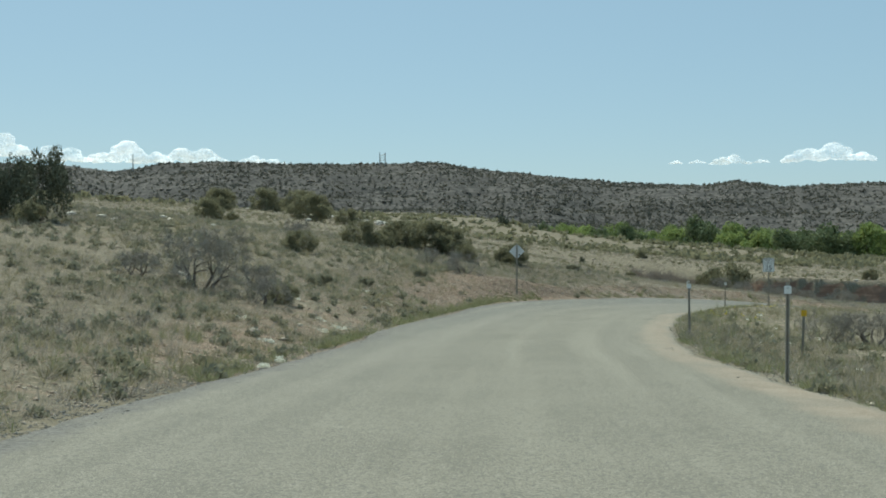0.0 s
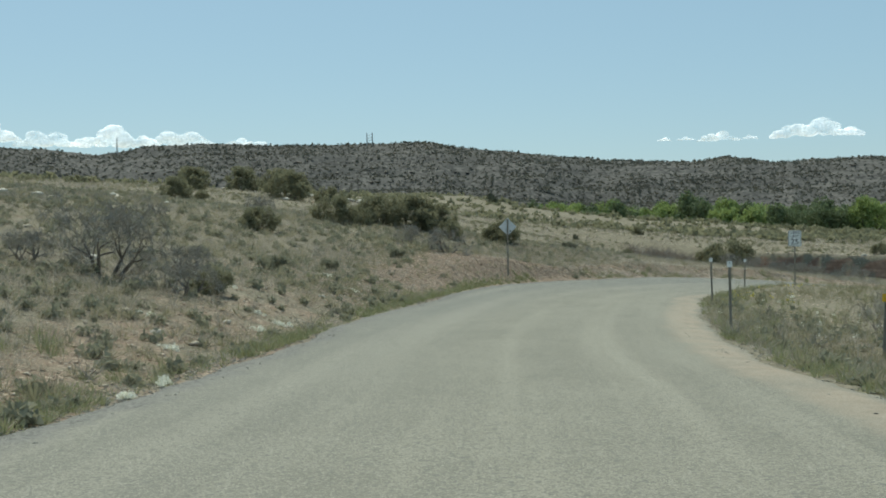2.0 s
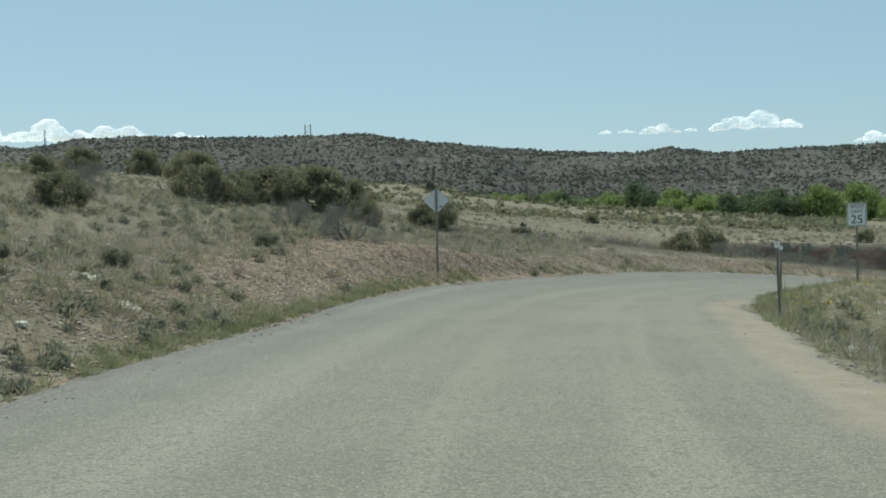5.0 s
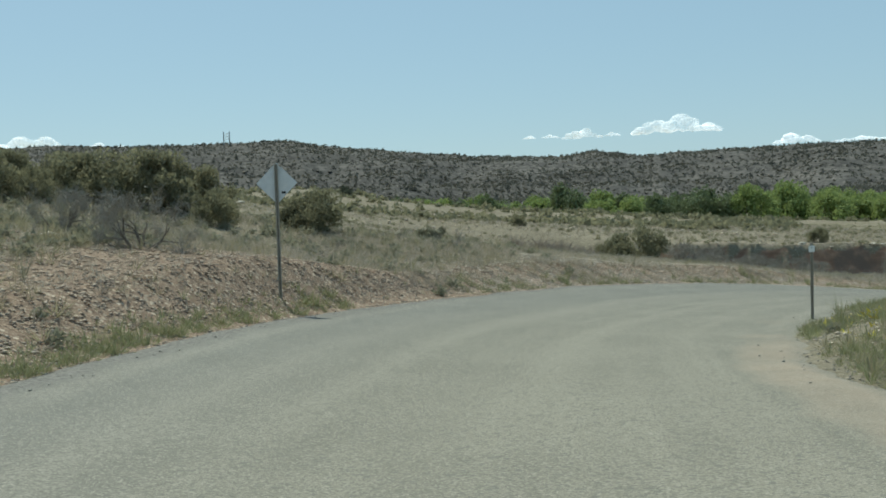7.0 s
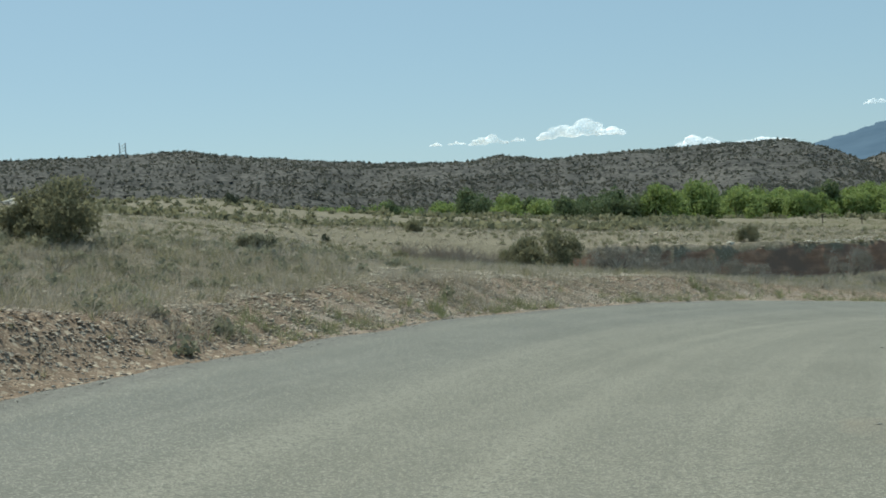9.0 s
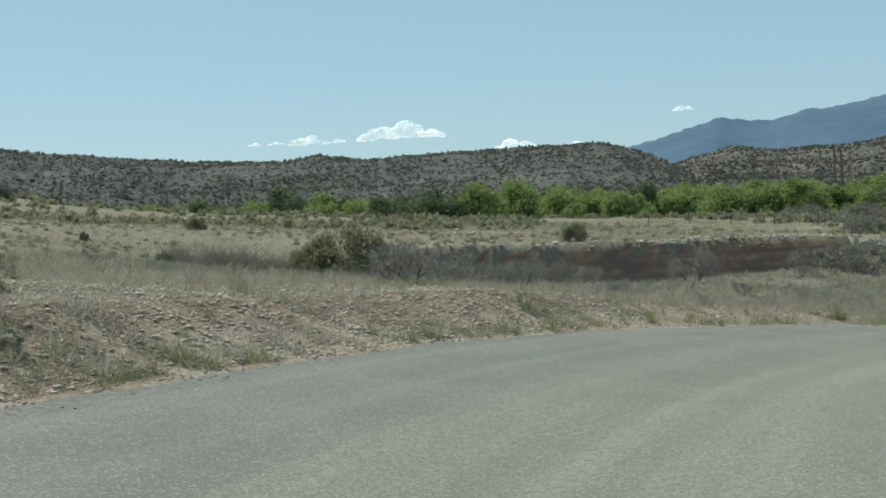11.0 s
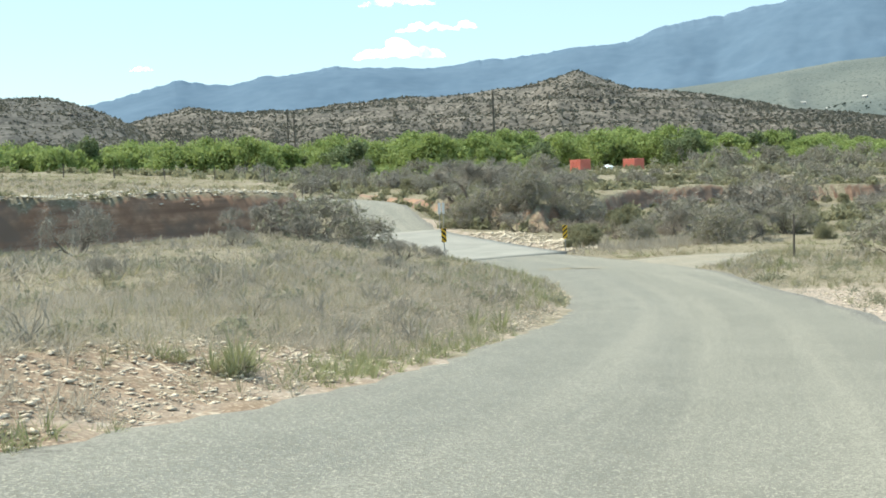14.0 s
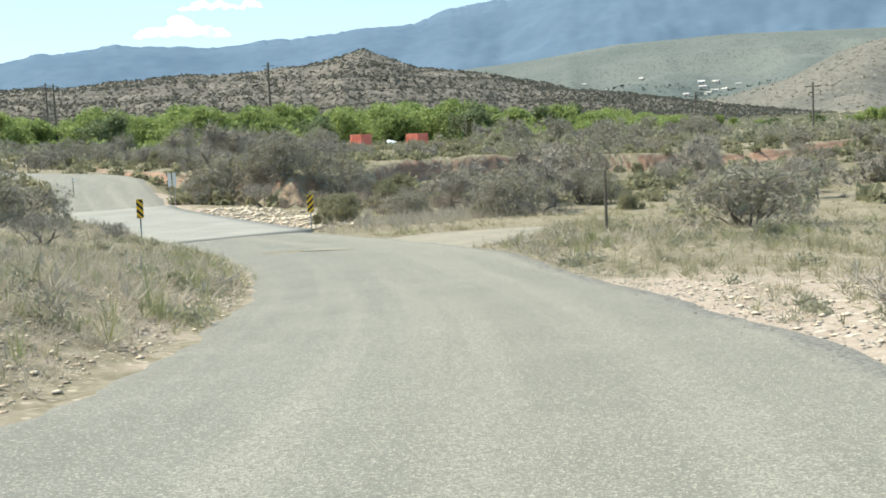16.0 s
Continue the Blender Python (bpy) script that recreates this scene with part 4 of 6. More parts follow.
for proto, x, y, s, turn in BIG:
    plant(proto, x, y, s, turn, group="shrubs of the slope")
BARE = [(mesq_b, 23.3, 99.6, 0.5, 20), (mesq_b, 33.5, 106.2, 0.42, 160), (mesq_b, 30.5, 110.5, 0.55, 250), (mesq_b, 42.5, 112.4, 0.4, 80), (mesq_b, 56.0, 117.2, 0.38, 10), (mesq_b, 70.6, 130.2, 0.5, 310), (mesq_b, 68.4, 127.4, 0.45, 190), (mesq_a, 64.8, 133.2, 0.62, 70), (mesq_a, -7.8, 38.6, 0.95, 0), (mesq_b, -5.5, 37.0, 0.62, 70), (mesq_b, -10.0, 38.8, 0.62, 30), (mesq_a, -9, 73.6, 0.62, 140), (mesq_a, 1.2, 67.4, 0.62, 220), (mesq_a, -0.9, 69.8, 0.52, 100), (mesq_b, -6.5, 41.9, 0.6, 15),
        (mesq_b, 21.9, 94.2, 0.7, 60), (mesq_b, 25.0, 99, 0.8, 90), (mesq_b, 24, 97, 0.55, 200), (mesq_a, 29.5, 107, 0.5, 310), (mesq_b, 33, 114, 0.8, 20), (mesq_a, 51.9, 131.5, 1.0, 45), (mesq_b, 44, 130, 0.9, 260), (mesq_b, 38, 124, 0.8, 100),
        (mesq_g, 66.9, 134.6, 1.45, 0), (mesq_g, 71.2, 136.2, 1.0, 130), (mesq_c, 65.0, 136.8, 0.6, 60), (mesq_b, 63.4, 124.6, 0.7, 30), (mesq_b, 57.5, 128.5, 0.6, 0), (mesq_a, 12.9, 40.5, 0.6, 10), (mesq_b, 15.5, 43, 0.9, 120),
        (mesq_b, 16.5, 36.5, 0.8, 220), (mesq_a, 46, 139, 0.9, 10), (mesq_a, 39, 141, 0.9, 200), (mesq_b, 58, 143, 0.9, 40)]
for proto, x, y, s, turn in BARE:
    plant(proto, x, y, s, turn, group="bare bushes")
# --- thicket of the wash and the flats
r = rng_(50)
THICKET = [(99.5, 153.5, mesq_d, 1.2), (105, 159, mesq_c, 1.4), (112, 160, mesq_d, 1.1), (101.5, 150, mesq_d, 1.1), (97, 147.5, mesq_b, 1.1), (77.9, 108.8, mesq_g, 1.22), (84.5, 111.5, mesq_g, 0.6), (104, 148, mesq_d, 1.2), (108, 152, mesq_c, 0.75), (93.5, 134, mesq_d, 0.6), (122.7, 141.8, mesq_f, 1.3), (129, 146, mesq_f, 1.1), (116, 146, mesq_f, 1.0), (142, 148, mesq_e, 1.2), (150, 141, mesq_f, 1.2), (100, 135, mesq_c, 0.65), (107, 139, mesq_d, 0.8),
           (92, 126, mesq_d, 0.95), (96.5, 127.5, mesq_c, 0.8), (103, 128, mesq_d, 0.9), (98, 117, mesq_d, 0.75), (106, 116, mesq_c, 0.7), (113, 119, mesq_d, 0.9), (120, 128, mesq_c, 0.85), (88, 133.5, shrub_a, 0.7), (90, 136, shrub_a, 0.6)]
for x, y, p, s in THICKET:
    plant(p, x, y, s, r.uniform(0, 360), group="mesquite thicket")
for k in range(230):
    a, d = radians(r.uniform(33, 80)), r.uniform(110, 260)
    if 0.855 < a < 0.95 and d > 150:
        continue
    x, y = 20 + d * math.sin(a), 70 + d * math.cos(a)
    if abs(x - np.interp(y, MAIN[:, 1], MAIN[:, 0])) < 9 and y < 220:
        continue
    if x < 77 + (y - 150) * 0.62 + 6 and y < 240:
        continue
    if 106 < x < 160 and 124 < y < 166:
        continue
    plant((mesq_e, mesq_f, shrub_a, shrub_c, mesq_e, mesq_f, shrub_b)[k % 7], x, y, r.uniform(0.45, 1.0), r.uniform(0, 360), group="bushes of the flats")
for k in range(60):
    low = k < 24
    x, y = (r.uniform(106, 150), r.uniform(130, 154)) if low else (r.uniform(122, 215), r.uniform(166, 215))
    plant((mesq_f, mesq_e, shrub_a)[k % 3], x, y, r.uniform(0.35, 0.6) if low else r.uniform(0.5, 1.0), r.uniform(0, 360), group="bushes of the flats")

# --- riverside trees
cotton = [make_tree(60 + k, m, t, w, 4200, 0.46, lab, "cottonwood") for k, (m, t, w, lab) in enumerate((
    (COTTON, 12, 12, "bright green cottonwood along the river"), (COTTON, 10, 11, "fresh green cottonwood in spring leaf"),
    (COTTON_DARK, 11, 10, "darker green riverside tree"), (COTTON, 9, 10, "rounded light green willow along the river"),
    (COTTON_DARK, 7, 9, "low olive-green riverside tree")))]
for row, (d0, d1, n) in enumerate(((285, 335, 104), (335, 400, 104), (400, 520, 58))):
    for j in range(n):
        az = 2.5 + 61.5 * (j + r.uniform(0.0, 1.0)) / n
        lo = np.interp(az, [0, 8, 20, 40, 60], [130, 110, 30, 0, 0])
        d = r.uniform(d0, d1) + lo
        a = radians(az)
        if 48.6 < az < 54.2 and d < 312:
            d += 30
        x, y = 20 + d * math.sin(a), 70 + d * math.cos(a)
        tall = np.interp(az, [0, 10, 20, 33, 40, 46, 52, 57, 62], [2.0, 2.0, 1.75, 1.3, 1.2, 1.2, 1.2, 1.0, 0.65])
        kind = r.choice(5, p=(0.20, 0.16, 0.34, 0.12, 0.18) if az < 24 else (0.36, 0.26, 0.10, 0.22, 0.06))
        plant(cotton[kind], x, y, 1.28 * math.sqrt(tall) * r.uniform(0.86, 1.06), r.uniform(0, 360), group="trees along the river", sink=0.9, stretch=math.sqrt(tall) * r.uniform(0.62, 0.74))

for j in range(28):
    az, d = r.uniform(58, 74), r.uniform(300, 430)
    x, y = 20 + d * math.sin(radians(az)), 70 + d * math.cos(radians(az))
    plant(cotton[(3, 4, 1)[j % 3]], x, y, r.uniform(0.45, 0.7), r.uniform(0, 360), group="trees along the river", sink=0.5, stretch=r.uniform(0.7, 0.9))
snag = make_bare_bush(18, 5.0, 4.0, "pale dead tree with bare limbs before the river", stems=2, depth=3, thick=0.12, fuzz=260, name="dead_tree", crook=0.5, twig=0.02)
plant(snag, 233.3, 222.6, 1.0, 40)

for j in range(46):
    az, d = 35 + 30 * (j + r.uniform(0, 1)) / 46, r.uniform(235, 285)
    if 48.8 < az < 54.5:
        continue
    x, y = 20 + d * math.sin(radians(az)), 70 + d * math.cos(radians(az))
    plant((mesq_e, mesq_f)[j % 3 == 0], x, y, r.uniform(0.9, 1.6), r.uniform(0, 360), group="bare trees before the river")


def twig_clumps(name, xy, tall, wide, mat, label, seed, twigs=60, thick=0.012, category="low brush"):
    """Leafless brush, joined: each a spray of fine crooked twigs."""
    rr = rng_(seed)
    n = len(xy)
    z = land(xy[:, 0], xy[:, 1])[0]
    m = n * twigs
    sc = np.repeat(rr.uniform(0.5, 1.25, n), twigs)[:, None]
    root = np.repeat(np.column_stack([xy, z]), twigs, 0) + rr.normal(0, 0.1, (m, 3)) * np.array([wide, wide, 0]) * sc
    d = rr.normal(size=(m, 3))
    d /= np.linalg.norm(d, axis=1)[:, None]
    d[:, 2] = np.abs(d[:, 2]) + 0.25
    mid = root + d * np.array([wide * 0.3, wide * 0.3, tall * 0.45]) * sc
    tip = mid + (d + rr.normal(0, 0.5, (m, 3))) * np.array([wide * 0.25, wide * 0.25, tall * 0.3]) * sc
    s = rr.normal(size=(m, 3))
    s = s / np.linalg.norm(s, axis=1)[:, None] * thick * sc
    verts = np.stack([root - s, root + s, mid + s * 0.8, mid - s * 0.8, mid - s * 0.8, mid + s * 0.8, tip + s * 0.4, tip - s * 0.4], 1).reshape(-1, 3)
    ob = link_mesh(name, verts, np.arange(len(verts)).reshape(-1, 4), mat)
    return tagged(ob, label, category, kind="stuff")


def scatter_clumps(name, pts, tall, wide, mat, label, seed, leaves=12, category="bushes", leaf=0.30):
    """Far bushes, joined: each a small tuft of leaf faces."""
    rr = rng_(seed)
    n = len(pts)
    base = np.repeat(pts, leaves, 0)
    sc = np.repeat(rr.uniform(0.55, 1.25, n), leaves)[:, None]
    d = rr.normal(size=(n * leaves, 3))
    d /= np.linalg.norm(d, axis=1)[:, None]
    d[:, 2] = np.abs(d[:, 2]) * 1.0
    p = base + d * np.array([wide, wide, tall]) * sc * rr.uniform(0.25, 0.8, (n * leaves, 1)) * np.array([0.5, 0.5, 1])
    u, v = rr.normal(size=(n * leaves, 3)), rr.normal(size=(n * leaves, 3))
    u /= np.linalg.norm(u, axis=1)[:, None]
    v /= np.linalg.norm(v, axis=1)[:, None]
    s = sc * wide * leaf
    verts = np.stack([p - u * s * 1.1, p + u * s * 1.1, p + v * s * 1.9], 1).reshape(-1, 3)
    ob = link_mesh(name, verts, np.arange(len(verts)).reshape(-1, 3), mat)
    return tagged(ob, label, category, kind="stuff")


def on_hill(grid, count, seed, lo=0.05, hi=1.02):
    """Random places on a hill's slope."""
    rr = rng_(seed)
    x, y, z = grid
    rows = np.linspace(0, 1, 44)
    i = rr.uniform(lo, hi, count).clip(0, 1) * 42.9
    j = rr.uniform(0, x.shape[1] - 1.01, count)
    i0, j0 = i.astype(int), j.astype(int)
    fi, fj = (i - i0)[:, None], (j - j0)[:, None]
    g = np.stack([x, y, z], 2)
    p = (g[i0, j0] * (1 - fj) + g[i0, j0 + 1] * fj) * (1 - fi) + (g[i0 + 1, j0] * (1 - fj) + g[i0 + 1, j0 + 1] * fj) * fi
    keep = vnoise(p[:, 0], p[:, 1], 60, 41) + 0.5 * vnoise(p[:, 0], p[:, 1], 20, 42) > rr.uniform(-1.6, 0.8, count)
    return p[keep] - np.array([0, 0, 0.3])


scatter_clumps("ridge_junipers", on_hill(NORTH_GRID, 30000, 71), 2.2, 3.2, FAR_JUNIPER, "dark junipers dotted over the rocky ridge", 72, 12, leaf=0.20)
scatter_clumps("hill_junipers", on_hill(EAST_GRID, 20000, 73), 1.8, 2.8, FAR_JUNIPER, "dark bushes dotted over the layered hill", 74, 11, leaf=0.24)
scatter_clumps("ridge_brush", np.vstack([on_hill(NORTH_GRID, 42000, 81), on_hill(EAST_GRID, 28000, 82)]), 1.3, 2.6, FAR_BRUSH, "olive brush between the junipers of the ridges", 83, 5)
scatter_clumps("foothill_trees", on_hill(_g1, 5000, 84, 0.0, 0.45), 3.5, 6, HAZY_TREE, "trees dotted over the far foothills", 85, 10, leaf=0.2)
u_ = rng_(86)
ua, ud = np.radians(u_.uniform(5, 63, 1500)), u_.uniform(275, 420, 1500)
ud = ud + np.interp(np.degrees(ua), [0, 8, 20, 40], [130, 110, 30, 0])
ukeep = ~((ua > radians(48.5)) & (ua < radians(54.5)) & (ud < 312))
ux, uy = 20 + ud[ukeep] * np.sin(ua[ukeep]), 70 + ud[ukeep] * np.cos(ua[ukeep])
scatter_clumps("river_undergrowth", np.column_stack([ux, uy, land(ux, uy)[0]]), 4.5, 7.0, COTTON, "light green undergrowth between the riverside trees", 87, 110, "bushes", 0.055)
fa_, fd_ = np.radians(u_.uniform(3, 60, 260)), u_.uniform(400, 560, 260)
fd_ = fd_ + np.interp(np.degrees(fa_), [0, 8, 20, 40], [130, 110, 30, 0])
fx_, fy_ = 20 + fd_ * np.sin(fa_), 70 + fd_ * np.cos(fa_)
scatter_clumps("far_river_trees", np.column_stack([fx_, fy_, land(fx_, fy_)[0]]), 11.0, 11.0, COTTON_DARK, "green trees farther back along the river", 88, 260, "trees", 0.045)
scatter_clumps("pale_hill_bushes", on_hill(PALE_GRID, 1500, 75), 2.0, 3.6, SAGE, "bushes dotted over the pale hill", 76, 8)


# --- grasses and low plants
def tufts(name, xy, tall, spread, blades, mat, label, seed, width=0.02, droop=0.8):
    rr = rng_(seed)
    n = len(xy)
    z = land(xy[:, 0], xy[:, 1])[0]
    base = np.repeat(np.column_stack([xy, z]), blades, 0)
    sc = np.repeat(np.exp(rr.normal(-0.15, 0.38, n)).clip(0.35, 1.7), blades)[:, None]
    m = n * blades
    t, up = rr.uniform(0, 2 * math.pi, m), rr.uniform(0.12, 1.0, m)
    out = np.sqrt(1 - up * up)
    way = np.column_stack([np.cos(t) * out, np.sin(t) * out, up]) + rr.normal(0, 0.12, (m, 3))
    broad = 0.35 * spread + 0.6 * droop * tall
    reach = way * np.array([broad, broad, tall]) * sc * rr.uniform(0.7, 1.12, (m, 1))
    root = base + reach * rr.uniform(0.0, 0.5, (m, 1)) - np.array([0, 0, 0.03])
    tip = base + reach
    side = np.column_stack([-np.sin(t + rr.normal(0, 0.6, m)), np.cos(t), 0.3 * rr.normal(size=m)]) * width * sc
    verts = np.stack([root - side, root + side, tip], 1).reshape(-1, 3)
    ob = link_mesh(name, verts, np.arange(3 * m).reshape(-1, 3), mat)
    return tagged(ob, label, "grass", kind="stuff")


def off_road(xy, margin=0.25):
    keep = np.ones(len(xy), bool)
    for line, tang in ((MAIN, MAIN_T), (SIDE, SIDE_T)):
        idx, lat, dist = road_frame(line, tang, xy[:, 0], xy[:, 1])
        keep &= dist > line[idx][:, 3] + margin
    return xy[keep]


def field(seed, count, x0, x1, y0, y1, patch=6.0, cut=-0.3, bare_max=0.35):
    """Scattered places of a stretch of land, denser in patches, thinner on bare soil."""
    rr = rng_(seed)
    xy = np.column_stack([rr.uniform(x0, x1, count), rr.uniform(y0, y1, count)])
    keep = vnoise(xy[:, 0], xy[:, 1], patch, seed * 0.37) + 0.6 * rr.uniform(-1, 1, count) > cut
    xy = off_road(xy[keep])
    _, bare, red, pale = land(xy[:, 0], xy[:, 1])
    return xy[(np.maximum(bare, pale) < bare_max + 0.6 * rr.random(len(xy)) ** 2) & (red < 0.4)]


def verge(seed, count, y0, y1, side, near=0.1, far=1.3, cut=0.05):
    """Places along one border of the road."""
    rr = rng_(seed)
    idx = np.flatnonzero((MAIN[:, 1] > y0) & (MAIN[:, 1] < y1))
    i = idx[rr.integers(0, len(idx), count)]
    q, t = MAIN[i], MAIN_T[i]
    off = side * (q[:, 3] + near + rr.random(count) ** 1.6 * (far - near))
    xy = np.column_stack([q[:, 0] + t[:, 1] * off, q[:, 1] - t[:, 0] * off]) + rr.normal(0, 0.25, (count, 2))
    keep = vnoise(xy[:, 0], xy[:, 1], 2.5, seed * 0.11) + 0.5 * rr.uniform(-1, 1, count) > cut
    return off_road(xy[keep], 0.05)


def border(seed, count, y0, y1, side, near, far, power=1.0, patch=3.0, cut=-0.2):
    """Places along the road in patches, at any distance from its border."""
    rr = rng_(seed)
    idx = np.flatnonzero((MAIN[:, 1] > y0) & (MAIN[:, 1] < y1))
    i = idx[rr.integers(0, len(idx), count)]
    q, t = MAIN[i], MAIN_T[i]
    off = side * (q[:, 3] + near + rr.random(count) ** power * (far - near))
    xy = np.column_stack([q[:, 0] + t[:, 1] * off, q[:, 1] - t[:, 0] * off]) + rr.normal(0, 0.3, (count, 2))
    return off_road(xy[vnoise(xy[:, 0], xy[:, 1], patch, seed * 0.13) + 0.5 * rr.uniform(-1, 1, count) > cut], 0.1)


tufts("slope_grass", field(101, 60000, -30, 12, 10, 110, 6.0, -0.6), 0.19, 0.50, 15, STRAW, "dry straw-coloured grass tufts on the slope", 201, 0.006, 1.2)
tufts("slope_weeds", field(102, 36000, -30, 12, 10, 110, 4.0, -0.15), 0.24, 0.45, 20, OLIVE, "olive weeds among the dry grass", 202, 0.007, 0.8)
tufts("far_slope_grass", field(103, 45000, -60, 75, 108, 235, 9.0), 0.3, 0.8, 9, STRAW, "dry grass on the far slope and terrace", 203, 0.022, 0.9)
tufts("far_slope_weeds", field(113, 18000, -60, 75, 108, 235, 6.0, 0.1), 0.32, 0.8, 9, OLIVE, "olive weeds on the far slope and terrace", 213, 0.024, 0.9)
tufts("bend_grass", field(104, 30000, 14, 80, 86, 150, 5.0, -0.25), 0.15, 0.55, 22, STRAW, "dry grass inside the bend", 204, 0.0042, 1.6)
tufts("bend_weeds", field(105, 16000, 14, 80, 86, 150, 4.0, 0.05), 0.18, 0.45, 20, OLIVE, "olive weeds inside the bend", 205, 0.005, 1.2)
tufts("bend_sage", field(139, 12000, 14, 80, 86, 150, 3.5, 0.0), 0.17, 0.5, 20, SAGE, "grey-green low weeds inside the bend", 227, 0.005, 1.4)
tufts("roadside_straw", field(115, 7000, 6, 60, -4, 84), 0.20, 0.45, 18, STRAW, "dry straw-coloured grass beside the road", 216, 0.005, 0.9)
tufts("roadside_grass", field(106, 7500, 6, 60, -4, 84), 0.21, 0.45, 20, OLIVE, "greenish grass beside the road", 206, 0.006, 0.8)
tufts("wash_straw", off_road(np.column_stack([rng_(260).normal(91, 4.2, 1500), rng_(261).normal(129.5, 1.8, 1500)]), 0.4), 0.5, 0.5, 20, STRAW, "tall brown grass on the bank beside the ford", 262, 0.009, 0.7)
tufts("flats_grass", field(107, 34000, 56, 180, 84, 220, 8.0), 0.2, 0.6, 16, OLIVE, "weeds and grass on the wash flats", 207, 0.009, 1.2)
tufts("verge_green", np.vstack([verge(111, 1500, 8, 30, -1, 0.05, 1.1, 0.1), verge(117, 2800, 30, 66, -1, 0.02, 0.55, -0.35), border(146, 500, 42, 52, -1, 0.3, 3.5, 1.0, 2.5, 0.0), verge(116, 2600, 70, 99, -1, 0.1, 0.9), verge(112, 5500, 8, 78, 1, 0.15, 2.0, -0.1), verge(114, 700, 104, 134, -1, 0.1, 1.5)]), 0.17, 0.28, 20, GREEN, "fresh green weeds along the road's border", 211, 0.005)
tufts("yellow_flowers", verge(118, 130, 50, 70, 1, 0.8, 3.5), 0.13, 0.3, 5, FLOWER, "small yellow wildflowers beside the road", 218, 0.03, 0.6)
tufts("cut_slope_grass", np.vstack([border(121, 19000, 68, 114, -1, 1.9, 9, 0.85, 3.0, -0.4), border(122, 2600, 10, 48, -1, 1.5, 8, 0.7, 3.0, 0.0), border(145, 1200, 48, 72, -1, 2.5, 8, 0.6, 3.0, 0.2), border(123, 7000, 70, 114, -1, 0.3, 2.4, 0.8, 1.6, 0.12)]), 0.2, 0.4, 20, STRAW, "dry grass growing over the stony roadside slope", 221, 0.0042, 1.1)
tufts("cut_slope_weeds", np.vstack([border(124, 4200, 68, 116, -1, 1.6, 10, 0.9, 3.5, 0.0), border(125, 1300, 12, 72, -1, 0.8, 8, 1.0, 3.0, 0.15), border(126, 260, 70, 112, -1, 0.1, 2.2)]), 0.28, 0.34, 26, OLIVE, "olive weeds on the stony roadside slope", 222, 0.0035, 0.7)
tufts("tall_weeds", np.vstack([border(127, 200, 64, 76, -1, 4.5, 11, 1.0, 4.0, 0.1), border(128, 60, 92, 120, -1, 3.0, 12, 1.0, 4.0, 0.2), border(129, 240, 20, 60, -1, 2.5, 12, 1.0, 4.0, 0.2)]), 0.48, 0.4, 40, SAGE, "tall grey-green weeds above the road", 223, 0.0055, 0.35)
tufts("inner_verge_weeds", np.vstack([border(130, 1600, 78, 106, 1, 1.5, 8, 1.0, 3.0, 0.1), border(132, 1500, 106, 128, 1, 0.5, 7, 1.0, 3.0, 0.0), border(131, 3200, 10, 76, 1, 0.2, 7, 1.0, 3.0, -0.1)]), 0.26, 0.4, 22, OLIVE, "weeds and grass on the inner verge", 224, 0.006, 0.8)
bx_ = rng_(230)
brush_xy = np.column_stack([bx_.uniform(24, 80, 900), bx_.uniform(139, 154, 900)])
inn_ = brush_xy[:, 1] - (148.5 + np.interp(brush_xy[:, 0], [20, 40, 60, 72], [6, 1.5, 0, 1]))
brush_xy = brush_xy[(inn_ > -6.5) & (inn_ < 2.5) & (vnoise(brush_xy[:, 0], brush_xy[:, 1], 6, 8.1) > np.interp(brush_xy[:, 0], [24, 40, 52, 60], [-0.4, 0.0, 0.5, 1.1]))]
twig_clumps("bank_brush", brush_xy, 1.5, 2.2, BROWN_BRUSH, "leafless purple-brown brush along the red bank", 231, 90, 0.014)
brush_xy = np.column_stack([bx_.uniform(95, 108, 60), bx_.uniform(136, 148, 60)])
brush_xy = off_road(brush_xy, 1.5)
twig_clumps("wash_brush", brush_xy, 1.1, 1.8, BROWN_BRUSH, "brown leafless brush in the wash beside the ford", 232, 90, 0.014)
MATS = [(-3.4, 25.4), (-3.6, 23.6), (-3.9, 37.6), (-3.2, 37.0), (-3.3, 49.6), (-7.5, 46.0), (-2.3, 47.8), (-3.4, 35.3), (-4.9, 40.0), (-4.4, 30.2), (-5.6, 33.4), (-6.2, 41.5)]
mat_xy = np.array(MATS)[np.repeat(np.arange(len(MATS)), 6)] + bx_.normal(0, 0.13, (6 * len(MATS), 2))
mat_xy = np.vstack([mat_xy, border(141, 60, 14, 60, 1, 0.8, 5)])
scatter_clumps("white_flowers", np.column_stack([mat_xy, land(mat_xy[:, 0], mat_xy[:, 1])[0]]), 0.14, 0.24, WHITE_FLOWER, "low mats of white wildflowers beside the road", 142, 110, "flowers", 0.055)
dead_xy = np.vstack([field(241, 900, -30, 12, 14, 110, 5.0, 0.0), field(242, 1500, 16, 78, 92, 148, 5.0, 0.0)])
twig_clumps("dead_brush", dead_xy, 0.5, 0.8, TWIG, "small dead grey weeds in the dry grass", 243, 40, 0.006)
